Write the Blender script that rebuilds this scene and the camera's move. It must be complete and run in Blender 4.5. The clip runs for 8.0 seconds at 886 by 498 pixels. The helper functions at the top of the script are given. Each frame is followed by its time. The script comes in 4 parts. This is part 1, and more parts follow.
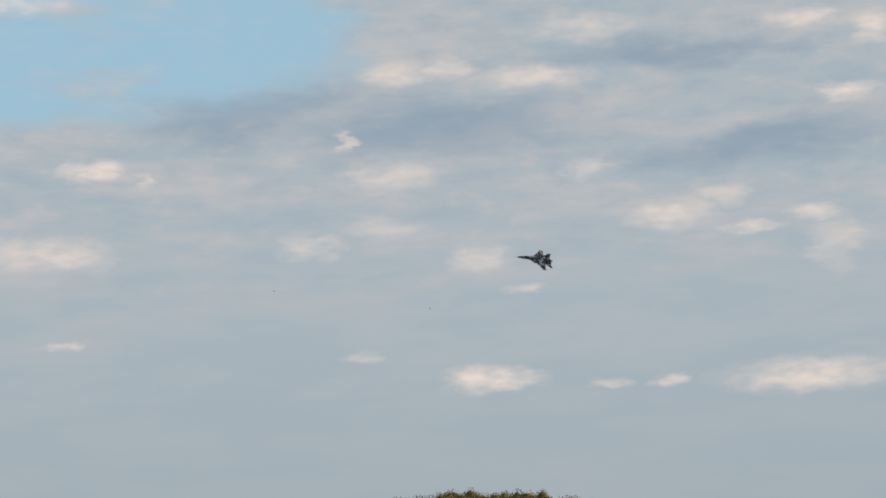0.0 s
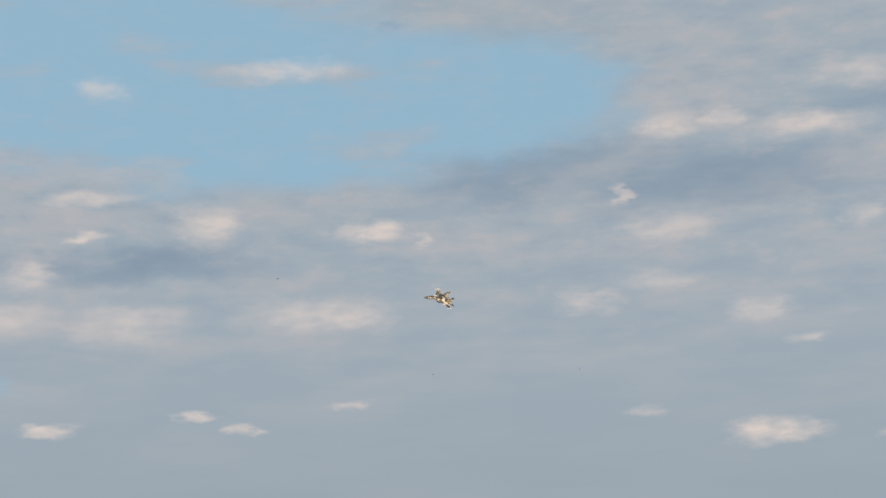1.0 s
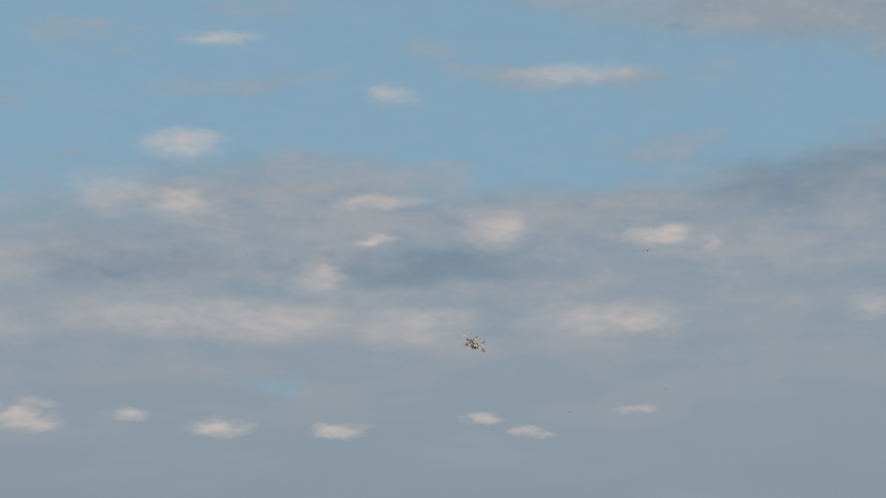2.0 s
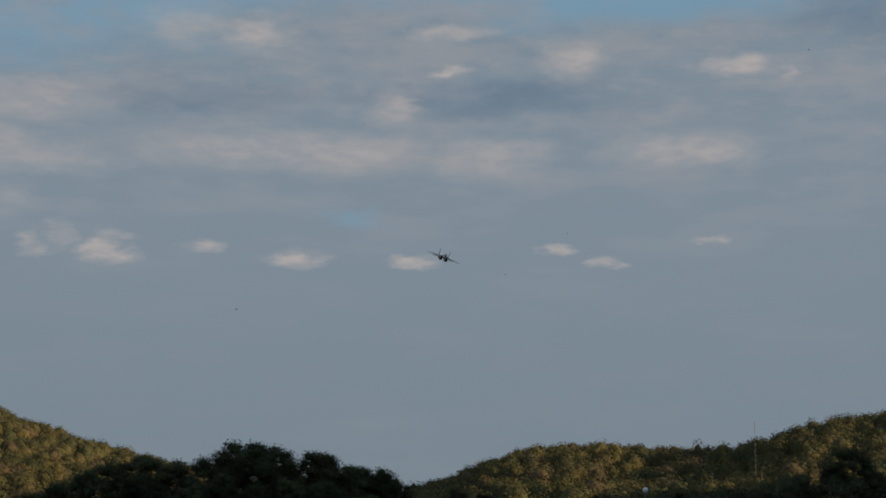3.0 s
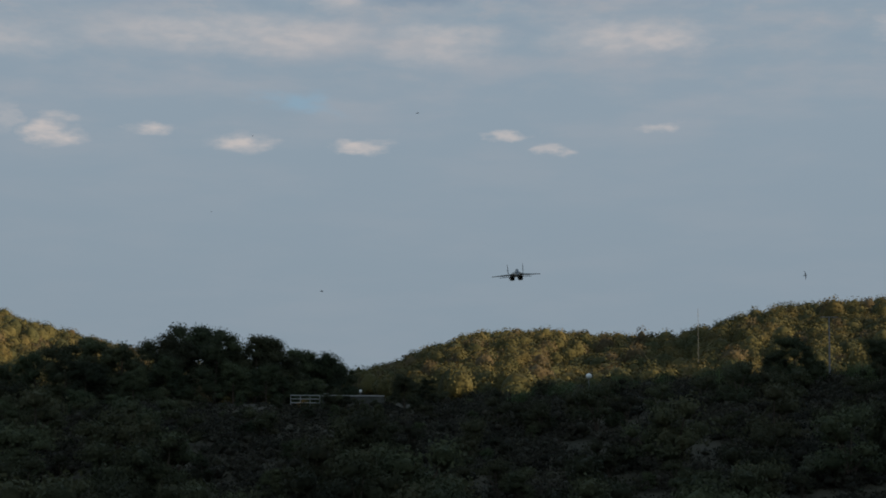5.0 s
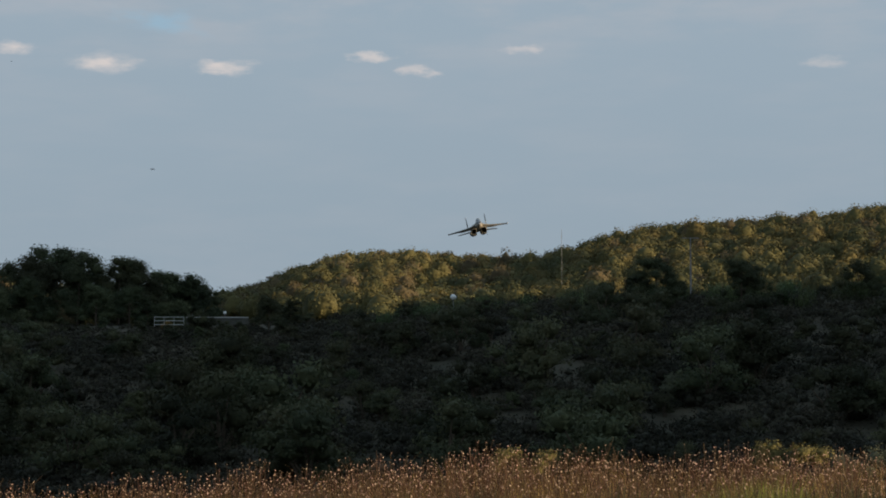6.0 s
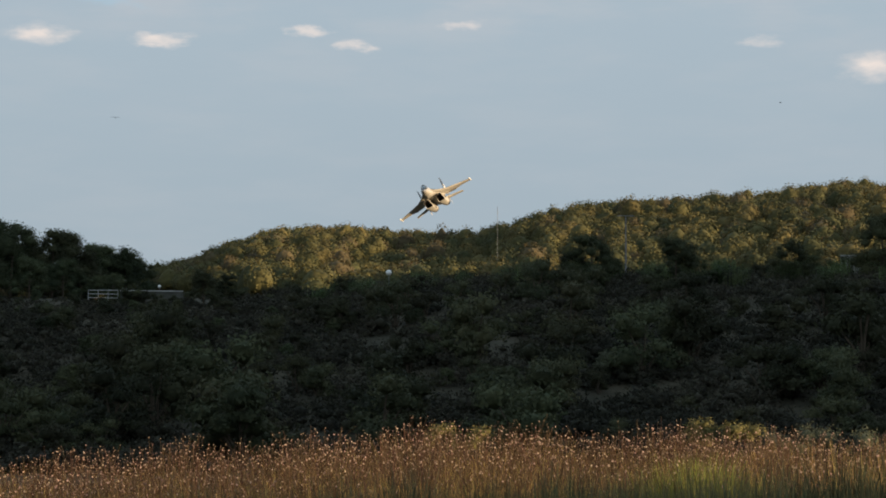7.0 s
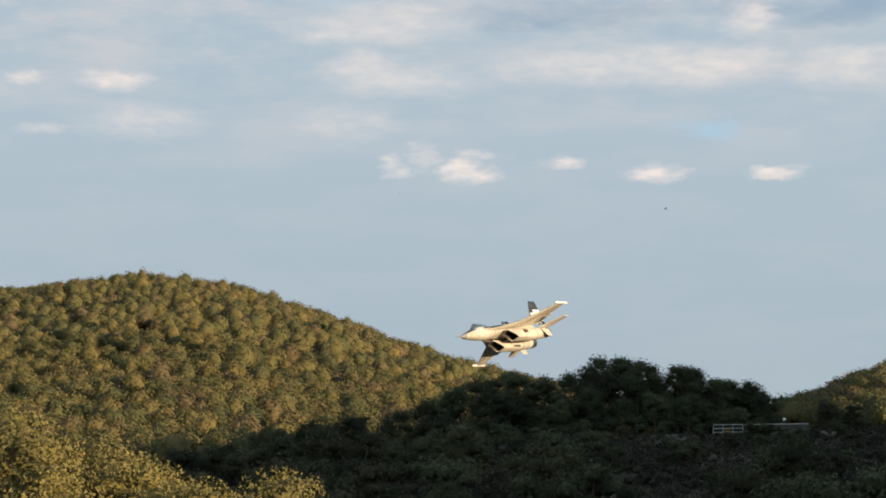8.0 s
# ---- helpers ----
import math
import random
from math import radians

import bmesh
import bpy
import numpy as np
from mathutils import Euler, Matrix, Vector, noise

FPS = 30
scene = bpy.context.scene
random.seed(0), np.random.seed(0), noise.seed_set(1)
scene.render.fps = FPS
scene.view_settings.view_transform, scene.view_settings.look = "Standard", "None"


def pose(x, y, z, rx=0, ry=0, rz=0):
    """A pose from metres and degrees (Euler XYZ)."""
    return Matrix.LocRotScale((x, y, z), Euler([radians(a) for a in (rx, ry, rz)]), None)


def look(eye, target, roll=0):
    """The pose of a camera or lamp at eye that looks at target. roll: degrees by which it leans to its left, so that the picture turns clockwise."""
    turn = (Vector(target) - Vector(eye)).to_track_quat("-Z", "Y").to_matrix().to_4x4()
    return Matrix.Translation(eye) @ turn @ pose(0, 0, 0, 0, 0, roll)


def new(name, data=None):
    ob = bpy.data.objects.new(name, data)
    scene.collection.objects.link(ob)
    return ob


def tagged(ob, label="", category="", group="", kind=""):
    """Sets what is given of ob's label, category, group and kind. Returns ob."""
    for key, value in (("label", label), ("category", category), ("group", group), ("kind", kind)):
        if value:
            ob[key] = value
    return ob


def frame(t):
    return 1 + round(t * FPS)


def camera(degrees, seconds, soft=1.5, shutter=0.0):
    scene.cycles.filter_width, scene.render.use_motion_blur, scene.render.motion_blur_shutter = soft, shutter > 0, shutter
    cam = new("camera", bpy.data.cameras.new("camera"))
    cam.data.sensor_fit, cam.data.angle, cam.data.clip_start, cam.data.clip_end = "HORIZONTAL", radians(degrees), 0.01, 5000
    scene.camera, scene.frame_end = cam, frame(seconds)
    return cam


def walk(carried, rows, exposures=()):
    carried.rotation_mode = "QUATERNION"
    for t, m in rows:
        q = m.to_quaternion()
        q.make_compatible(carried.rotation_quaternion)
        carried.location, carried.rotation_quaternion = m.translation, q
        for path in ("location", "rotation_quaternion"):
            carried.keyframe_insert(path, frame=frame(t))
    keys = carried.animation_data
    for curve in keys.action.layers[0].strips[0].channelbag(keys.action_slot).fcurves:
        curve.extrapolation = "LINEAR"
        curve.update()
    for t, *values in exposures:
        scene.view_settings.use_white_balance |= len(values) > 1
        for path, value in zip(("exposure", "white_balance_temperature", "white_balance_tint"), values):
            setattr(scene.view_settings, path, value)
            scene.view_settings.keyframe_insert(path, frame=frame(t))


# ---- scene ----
# The camera: hand-held with a long lens at a meadow's edge, turning after a model jet.
cam = camera(24.12, 8.0, soft=1.8)
EYE = 1.75


def aim(yaw, pitch, roll):
    """The camera's pose: degrees to the right of +y, up, and leaning left."""
    return pose(0, 0, EYE, 90 + pitch, 0, -yaw) @ pose(0, 0, 0, 0, 0, roll)


walk(cam, [
    (0, aim(12.341, 11.646, -2.455)),
    (0.5, aim(9.686, 11.854, -2.553)),
    (1, aim(4.560, 13.458, -2.370)),
    (1.5, aim(-1.628, 13.762, -1.121)),
    (1.7, aim(-2.427, 13.790, -0.795)),
    (2.8, aim(-6.062, 10.708, -0.137)),
    (3, aim(-5.732, 9.087, -0.182)),
    (3.5, aim(-6.134, 8.287, -0.241)),
    (4, aim(-5.273, 6.745, 0.262)),
    (5.3, aim(-3.231, 5.772, -0.008)),
    (5.5, aim(-2.096, 5.491, -0.113)),
    (6, aim(-0.491, 3.751, -0.130)),
    (6.5, aim(0.000, 3.300, 0.000)),
    (7, aim(1.285, 3.082, 0.287)),
    (7.5, aim(-1.633, 2.980, 0.283)),
    (7.6, aim(-4.052, 3.407, 0.215)),
    (7.8, aim(-9.905, 5.492, 0.133)),
    (8, aim(-15.775, 6.805, -0.550)),
], exposures=[(0, 0.8, 7000, 12), (1.0, 0.62, 6750, 12), (1.7, 0.44, 6600, 11), (2.8, -0.05, 6350, 10), (3.5, 0.05, 6350, 10), (4.2, 0.12, 6320, 10),
              (5.5, 0.50, 6380, 10), (6.5, 0.75, 6500, 10), (7.2, 0.97, 6700, 10), (8.0, 1.03, 6700, 10)])

# ---- world and sun ----
SUN_AZ, SUN_EL = 104.0, 8.0      # degrees clockwise from +y, and up


class Net:
    """A small writer of node trees."""

    def __init__(self, tree):
        self.tree = tree
        tree.nodes.clear()

    def add(self, kind, **values):
        n = self.tree.nodes.new(kind)
        for key, value in values.items():
            setattr(n, key, value)
        return n

    def put(self, socket, value):
        if isinstance(value, bpy.types.NodeSocket):
            self.tree.links.new(value, socket)
        else:
            socket.default_value = value

    def math(self, op, a, b=0.0, c=0.0, clamp=False):
        n = self.add("ShaderNodeMath", operation=op, use_clamp=clamp)
        for i, v in enumerate((a, b, c)):
            self.put(n.inputs[i], v)
        return n.outputs[0]

    def vec(self, op, a, b=None, c=None):
        n = self.add("ShaderNodeVectorMath", operation=op)
        for i, v in enumerate((a, b, c)):
            if v is not None:
                self.put(n.inputs[i], v)
        return n.outputs[1] if op == "LENGTH" else n.outputs[0]

    def noise(self, vector, scale, detail=4.0, rough=0.55, colour=False):
        n = self.add("ShaderNodeTexNoise")
        if vector is not None:
            self.put(n.inputs["Vector"], vector)
        n.inputs["Scale"].default_value = scale
        n.inputs["Detail"].default_value = detail
        n.inputs["Roughness"].default_value = rough
        return n.outputs["Color"] if colour else n.outputs[0]

    def span(self, value, a, b, c=0.0, d=1.0, smooth=True):
        n = self.add("ShaderNodeMapRange", interpolation_type="SMOOTHSTEP" if smooth else "LINEAR")
        self.put(n.inputs[0], value)
        for i, v in enumerate((a, b, c, d)):
            self.put(n.inputs[i + 1], v)
        return n.outputs[0]

    def mix(self, fac, a, b, blend="MIX"):
        n = self.add("ShaderNodeMix", data_type="RGBA", blend_type=blend)
        self.put(n.inputs[0], fac)
        for i, v in ((6, a), (7, b)):
            self.put(n.inputs[i], v if isinstance(v, bpy.types.NodeSocket) else (*v, 1.0)[:4])
        return n.outputs[2]


def build_world():
    world = bpy.data.worlds.new("evening_sky")
    scene.world = world
    world.use_nodes = True
    n = Net(world.node_tree)
    way = n.add("ShaderNodeTexCoord").outputs["Generated"]
    split = n.add("ShaderNodeSeparateXYZ")
    n.put(split.inputs[0], way)
    x, y, z = split.outputs
    az = n.math("MULTIPLY", n.math("ARCTAN2", x, y), 57.2958)
    el = n.math("MULTIPLY", n.math("ARCSINE", z), 57.2958)
    at = n.add("ShaderNodeCombineXYZ")
    n.put(at.inputs[0], az)
    n.put(at.inputs[1], el)
    flat = n.vec("MULTIPLY", at.outputs[0], (1.0, 2.6, 1.0))
    wob = n.vec("SUBTRACT", n.noise(flat, 0.9, 5, 0.6, True), (0.5, 0.5, 0.5))
    uv = n.vec("MULTIPLY_ADD", wob, (2.0, 0.6, 0.0), at.outputs[0])
    wide = n.vec("MULTIPLY_ADD", n.vec("SUBTRACT", n.noise(flat, 0.22, 5, 0.6, True), (0.5, 0.5, 0.5)), (9.0, 2.6, 0.0), at.outputs[0])
    sums = {"lit": None, "clear": None, "gloom": None}

    def blob(key, where, a, e, w, h, strength, inner=0.15):
        d = n.vec("LENGTH", n.vec("MULTIPLY_ADD", where, (1 / w, 1 / h, 0.0), (-a / w, -e / h, 0.0)))
        v = n.span(d, inner, 1.25, strength, 0.0)
        sums[key] = v if sums[key] is None else n.math("MAXIMUM", sums[key], v)

    def puff(a, e, w, h, s):
        blob("lit", uv, a, e, w, h, s if w < 1.6 else s * 0.84)

    def clear(a, e, w, h):
        blob("clear", wide, a, e, w, h, 1.0 if w > 3 else 0.55, 0.7 if w > 3 else 0.0)

    def gloom(a, e, w, h):
        blob("gloom", wide, a, e, w, h, 1.0, 0.1)

    # the sunlit clouds, as they stand in the sky: bearing, height, half width, half height, brightness
    puff(13.54, 7.99, 1.37, 0.42, 0.95)
    puff(22.39, 7.65, 2.54, 0.51, 0.95)
    puff(18.54, 7.78, 0.66, 0.21, 0.75)
    puff(16.90, 7.74, 0.55, 0.17, 0.5)
    puff(2.58, 14.01, 1.13, 0.32, 0.85)
    puff(3.99, 13.74, 0.35, 0.25, 0.6)
    puff(9.67, 14.65, 0.31, 0.38, 0.6)
    puff(10.92, 13.67, 1.37, 0.46, 0.5)
    puff(11.03, 16.50, 1.07, 0.40, 0.65)
    puff(12.66, 16.61, 0.82, 0.36, 0.6)
    puff(15.08, 16.30, 1.72, 0.42, 0.8)
    puff(16.62, 17.59, 1.76, 0.42, 0.6)
    puff(22.86, 17.33, 1.17, 0.34, 0.75)
    puff(24.80, 16.96, 0.88, 0.46, 0.85)
    puff(23.79, 15.30, 0.90, 0.27, 0.85)
    puff(16.54, 13.68, 0.82, 0.34, 0.5)
    puff(18.84, 12.25, 1.29, 0.51, 0.7)
    puff(21.01, 11.76, 0.82, 0.21, 0.7)
    puff(22.82, 12.08, 0.82, 0.27, 0.6)
    puff(8.54, 11.80, 0.94, 0.42, 0.5)
    puff(13.38, 11.38, 1.02, 0.46, 0.5)
    puff(0.94, 11.76, 2.44, 0.57, 0.65)
    puff(10.10, 8.74, 0.70, 0.17, 0.4)
    puff(23.29, 11.15, 0.78, 0.89, 0.35)
    puff(20.37, 12.69, 0.82, 0.34, 0.45)
    puff(14.61, 10.46, 0.70, 0.19, 0.5)
    puff(10.39, 12.28, 1.27, 0.34, 0.4)
    puff(-11.00, 16.58, 1.33, 0.51, 0.7)
    puff(-10.97, 15.04, 1.13, 0.63, 0.65)
    puff(-13.01, 15.19, 1.66, 0.63, 0.5)
    puff(-9.85, 19.46, 1.29, 0.23, 0.6)
    puff(0.21, 18.50, 1.91, 0.32, 0.7)
    puff(-5.04, 17.99, 0.90, 0.34, 0.5)
    puff(-5.46, 15.00, 1.52, 0.27, 0.6)
    puff(-2.09, 14.29, 1.02, 0.63, 0.7)
    puff(-5.47, 13.96, 0.82, 0.17, 0.8)
    puff(-6.90, 13.07, 0.62, 0.34, 0.6)
    puff(-8.71, 11.72, 3.03, 0.59, 0.65)
    puff(-4.28, 11.71, 1.99, 0.51, 0.6)
    puff(1.93, 11.63, 1.41, 0.42, 0.6)
    puff(-9.89, 8.80, 1.02, 0.30, 0.85)
    puff(-6.58, 8.75, 0.90, 0.21, 0.85)
    puff(-1.24, 8.66, 0.59, 0.15, 0.75)
    puff(-12.38, 9.15, 0.70, 0.19, 0.75)
    puff(-2.41, 9.07, 0.70, 0.13, 0.65)
    puff(1.84, 9.27, 0.59, 0.15, 0.5)
    puff(-15.05, 8.89, 0.82, 0.30, 0.85)
    puff(-16.97, 8.94, 0.47, 0.23, 0.5)
    puff(-16.37, 9.37, 0.43, 0.46, 0.4)
    puff(-14.83, 9.36, 0.55, 0.19, 0.5)
    puff(-16.88, 11.45, 2.44, 0.57, 0.5)
    puff(-17.53, 12.93, 2.93, 0.57, 0.5)
    puff(-10.97, 14.88, 1.46, 0.51, 0.5)
    puff(-24.85, 11.39, 1.25, 0.30, 0.75)
    puff(-10.71, 11.84, 4.49, 0.63, 0.55)
    puff(-4.50, 11.45, 1.85, 0.57, 0.5)
    puff(-18.01, 11.82, 1.25, 0.57, 0.45)
    puff(-24.14, 10.30, 1.85, 0.57, 0.4)
    puff(-18.34, 10.34, 1.66, 0.57, 0.4)
    puff(-27.31, 11.45, 0.62, 0.23, 0.6)
    puff(-15.34, 9.08, 0.72, 0.27, 0.85)
    puff(-17.24, 9.17, 0.47, 0.25, 0.5)
    puff(-26.76, 10.05, 0.94, 0.23, 0.4)
    puff(-18.80, 12.70, 1.46, 0.34, 0.4)
    puff(-7.08, 12.97, 0.88, 0.57, 0.5)
    puff(-17.05, 13.41, 2.05, 0.34, 0.4)
    # the open blue and the darker undersides
    clear(-9.43, 18.59, 14.05, 2.97)
    clear(0.34, 17.47, 9.37, 2.34)
    clear(3.96, 17.59, 6.56, 1.25)
    clear(-8.38, 9.94, 1.25, 0.37)
    clear(-20.29, 17.74, 10.93, 3.44)
    clear(-8.25, 10.02, 1.09, 0.39)
    gloom(6.72, 15.65, 4.37, 0.94)
    gloom(3.04, 19.62, 1.09, 0.22)
    gloom(12.75, 14.92, 4.68, 1.09)
    gloom(-12.49, 13.28, 4.06, 0.62)
    gloom(6.00, 15.42, 3.12, 0.78)
    gloom(-4.27, 13.19, 4.68, 0.62)
    gloom(19.5, 16.7, 4.6, 0.6)
    gloom(21.5, 14.1, 4.4, 0.8)
    streak = n.noise(n.vec("MULTIPLY", at.outputs[0], (0.42, 1.7, 1.0)), 0.5, 6, 0.55)
    fine = n.noise(n.vec("MULTIPLY", at.outputs[0], (0.8, 2.0, 1.0)), 1.9, 3, 0.5)
    sky = n.add("ShaderNodeTexSky", sky_type="NISHITA", sun_disc=False, sun_elevation=radians(SUN_EL),
                sun_rotation=radians(SUN_AZ), air_density=1.0, dust_density=1.5, ozone_density=1.5)
    blue = n.mix(1.0, sky.outputs[0], (0.9, 0.9, 0.9), "MULTIPLY")
    strength = n.add("ShaderNodeVectorMath", operation="SCALE")
    n.put(strength.inputs[0], blue)
    strength.inputs[3].default_value = 0.14
    low = n.span(el, 0.0, 13.0)
    veil = n.mix(low, (0.31, 0.385, 0.445), (0.345, 0.43, 0.505))
    veil = n.mix(n.math("MULTIPLY", n.span(streak, 0.38, 0.72), n.span(el, 7.0, 13.0, 0.12, 0.6)), veil, (0.50, 0.50, 0.525))
    veil = n.mix(n.math("MULTIPLY", sums["gloom"], n.span(streak, 0.35, 0.65, 1.0, 0.62)), veil, (0.245, 0.335, 0.435))
    open_sky = n.math("MULTIPLY", sums["clear"], n.span(streak, 0.5, 0.72, 1.0, 0.35))
    beyond = n.math("MULTIPLY", n.span(el, 22.0, 30.0), n.span(n.noise(flat, 0.06, 4), 0.4, 0.6))
    body = n.mix(n.math("MAXIMUM", open_sky, beyond), veil, n.mix(0.8, strength.outputs[0], (0.335, 0.56, 0.74)))
    puffy = n.noise(n.vec("MULTIPLY", at.outputs[0], (0.6, 1.5, 1.0)), 1.3, 6, 0.6)
    body = n.mix(n.math("MULTIPLY", n.span(puffy, 0.48, 0.72), n.math("MULTIPLY", n.span(el, 8.5, 14.0, 0.0, 0.42), n.math("SUBTRACT", 1.0, n.math("MAXIMUM", n.math("MULTIPLY", open_sky, 0.75), n.math("MULTIPLY", sums["gloom"], 0.8))))), body, (0.53, 0.51, 0.52))
    body = n.mix(n.math("MULTIPLY", n.span(puffy, 0.5, 0.3), n.math("MULTIPLY", n.span(el, 9.0, 15.0, 0.0, 0.35), n.math("SUBTRACT", 1.0, open_sky))), body, (0.275, 0.365, 0.465))
    lit = n.math("MULTIPLY", sums["lit"], n.span(fine, 0.28, 0.7, 0.5, 0.95))
    body = n.mix(lit, body, (0.78, 0.69, 0.64))
    bg = n.add("ShaderNodeBackground")
    n.put(bg.inputs[0], body)
    bg.inputs[1].default_value = 0.62
    out = n.add("ShaderNodeOutputWorld")
    n.put(out.inputs[0], bg.outputs[0])


build_world()
sun = new("sun", bpy.data.lights.new("sun", "SUN"))
sun.data.energy, sun.data.angle, sun.data.color = 5.0, radians(0.6), (1.0, 0.75, 0.46)
_a, _e = radians(SUN_AZ), radians(SUN_EL)
SUN_WAY = Vector((math.sin(_a) * math.cos(_e), math.cos(_a) * math.cos(_e), math.sin(_e)))
sun.matrix_world = look(SUN_WAY * 50, (0, 0, 0))


# ---- materials ----
def surface(name, colour, dark, scale, rough=0.8, metal=0.0, per=None, bump=0.0, through_light=0.0, fine=None, coat=0.0, edge=0.15, level=0.5):
    """A two-tone noisy surface. per: 'object' or 'island', a random shift of tone; edge: how soft the two tones meet; level: more of the dark one."""
    m = bpy.data.materials.new(name)
    m.use_nodes = True
    n = Net(m.node_tree)
    where = n.add("ShaderNodeTexCoord").outputs["Object"]
    a = n.noise(where, scale, 5, 0.6)
    b = n.noise(where, (fine or scale * 9), 4, 0.6)
    tone = n.span(n.math("MULTIPLY_ADD", b, 0.4, n.math("MULTIPLY", a, 0.6)), level - edge, level + edge)
    c = n.mix(tone, dark, colour)
    if per:
        r = n.add("ShaderNodeObjectInfo").outputs["Random"] if per == "object" else n.add("ShaderNodeNewGeometry").outputs["Random Per Island"]
        shift = n.add("ShaderNodeHueSaturation")
        n.put(shift.inputs["Hue"], n.span(r, 0, 1, 0.465, 0.525, False))
        n.put(shift.inputs["Value"], n.span(n.math("FRACT", n.math("MULTIPLY", r, 7.31)), 0, 1, 0.5, 1.6, False))
        n.put(shift.inputs["Color"], c)
        c = shift.outputs[0]
    p = n.add("ShaderNodeBsdfPrincipled")
    n.put(p.inputs["Base Color"], c)
    p.inputs["Roughness"].default_value = rough
    p.inputs["Metallic"].default_value = metal
    p.inputs["Coat Weight"].default_value = coat
    p.inputs["Specular IOR Level"].default_value = 0.25 if rough > 0.6 else 0.5
    if bump:
        k = n.add("ShaderNodeBump")
        k.inputs["Strength"].default_value = bump
        n.put(k.inputs["Height"], b)
        n.put(p.inputs["Normal"], k.outputs[0])
    out = n.add("ShaderNodeOutputMaterial")
    shader = p.outputs[0]
    if through_light:
        t = n.add("ShaderNodeBsdfTranslucent")
        n.put(t.inputs[0], c)
        mixed = n.add("ShaderNodeMixShader")
        mixed.inputs[0].default_value = through_light
        n.put(mixed.inputs[1], shader)
        n.put(mixed.inputs[2], t.outputs[0])
        shader = mixed.outputs[0]
    n.put(out.inputs[0], shader)
    return m


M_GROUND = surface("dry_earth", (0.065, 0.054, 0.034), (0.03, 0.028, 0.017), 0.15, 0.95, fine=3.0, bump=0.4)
M_WOODS = [surface("hill_pine_leaf", a, b, 0.15, 0.85, through_light=0.1, fine=1.5, bump=0.7) for a, b in
           (((0.115, 0.102, 0.036), (0.075, 0.07, 0.027)), ((0.135, 0.108, 0.038), (0.09, 0.076, 0.029)), ((0.08, 0.08, 0.031), (0.052, 0.055, 0.023)), ((0.122, 0.093, 0.045), (0.082, 0.064, 0.033)))]
M_PINE = surface("pine_needles", (0.06, 0.069, 0.031), (0.03, 0.038, 0.019), 0.25, 0.8, per="object", through_light=0.15)
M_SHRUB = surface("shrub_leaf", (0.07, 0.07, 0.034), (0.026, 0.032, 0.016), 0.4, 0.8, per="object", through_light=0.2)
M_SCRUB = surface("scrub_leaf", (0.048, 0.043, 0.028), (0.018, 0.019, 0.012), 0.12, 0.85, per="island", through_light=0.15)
M_OLIVE = surface("olive_leaf", (0.18, 0.15, 0.05), (0.085, 0.08, 0.03), 0.5, 0.8, through_light=0.15, fine=14.0, bump=0.6)
M_SAGE = surface("sage_leaf", (0.13, 0.135, 0.085), (0.07, 0.078, 0.05), 0.6, 0.85, through_light=0.15)
M_CANE = surface("cane_leaf", (0.10, 0.14, 0.055), (0.05, 0.078, 0.032), 0.5, 0.7, per="object", through_light=0.25)
M_BARK = surface("bark", (0.11, 0.085, 0.06), (0.05, 0.04, 0.03), 2.0, 0.95, bump=0.6)
M_STRAW = surface("dry_grass", (0.42, 0.30, 0.10), (0.22, 0.155, 0.055), 1.2, 0.75, per="island", through_light=0.35)
M_GREEN = surface("green_grass", (0.215, 0.22, 0.045), (0.105, 0.12, 0.03), 1.5, 0.7, per="island", through_light=0.35)
M_WEED = surface("weed_leaf", (0.13, 0.13, 0.06), (0.06, 0.066, 0.033), 1.0, 0.8, per="island", through_light=0.25)
# the weed leaf again, darkened in colour to stand for shade
M_SHADED_WEED = surface("shaded_weed_leaf", (0.06, 0.066, 0.03), (0.03, 0.034, 0.017), 1.0, 0.8, per="island", through_light=0.15)
M_STALK = surface("dry_stalk", (0.17, 0.10, 0.05), (0.08, 0.05, 0.028), 3.0, 0.85, per="island", through_light=0.1)
M_HEAD = surface("seed_head", (0.46, 0.33, 0.25), (0.17, 0.11, 0.08), 20.0, 0.85, per="island", through_light=0.15)
M_RAIL = surface("worn_white_rail_paint", (0.5, 0.5, 0.49), (0.33, 0.33, 0.32), 3.0, 0.6)
M_COPING = surface("pale_coping", (0.42, 0.41, 0.39), (0.3, 0.29, 0.27), 2.0, 0.85)
M_CONCRETE = surface("stained_concrete", (0.10, 0.10, 0.085), (0.05, 0.052, 0.042), 1.2, 0.9, bump=0.3)
M_STEEL = surface("galvanised_steel", (0.20, 0.205, 0.21), (0.13, 0.135, 0.14), 4.0, 0.6, metal=0.3)
M_GLOBE = surface("opal_glass", (0.8, 0.79, 0.76), (0.72, 0.71, 0.68), 4.0, 0.25)
M_JET = surface("sand_grey_paint", (0.47, 0.44, 0.39), (0.32, 0.298, 0.262), 2.2, 0.42, fine=24.0, coat=0.15)
M_JET_TOP = surface("camouflage_paint", (0.48, 0.47, 0.45), (0.018, 0.02, 0.022), 2.1, 0.5, fine=5.0, edge=0.035, level=0.525)
M_JET_DARK = surface("dark_grey_paint", (0.10, 0.10, 0.10), (0.06, 0.06, 0.065), 3.5, 0.5, fine=30.0)
M_JET_WHITE = surface("white_jet_paint", (0.72, 0.71, 0.68), (0.62, 0.61, 0.58), 3.0, 0.4)
M_RADOME = surface("grey_radome", (0.20, 0.20, 0.205), (0.15, 0.15, 0.155), 4.0, 0.5)
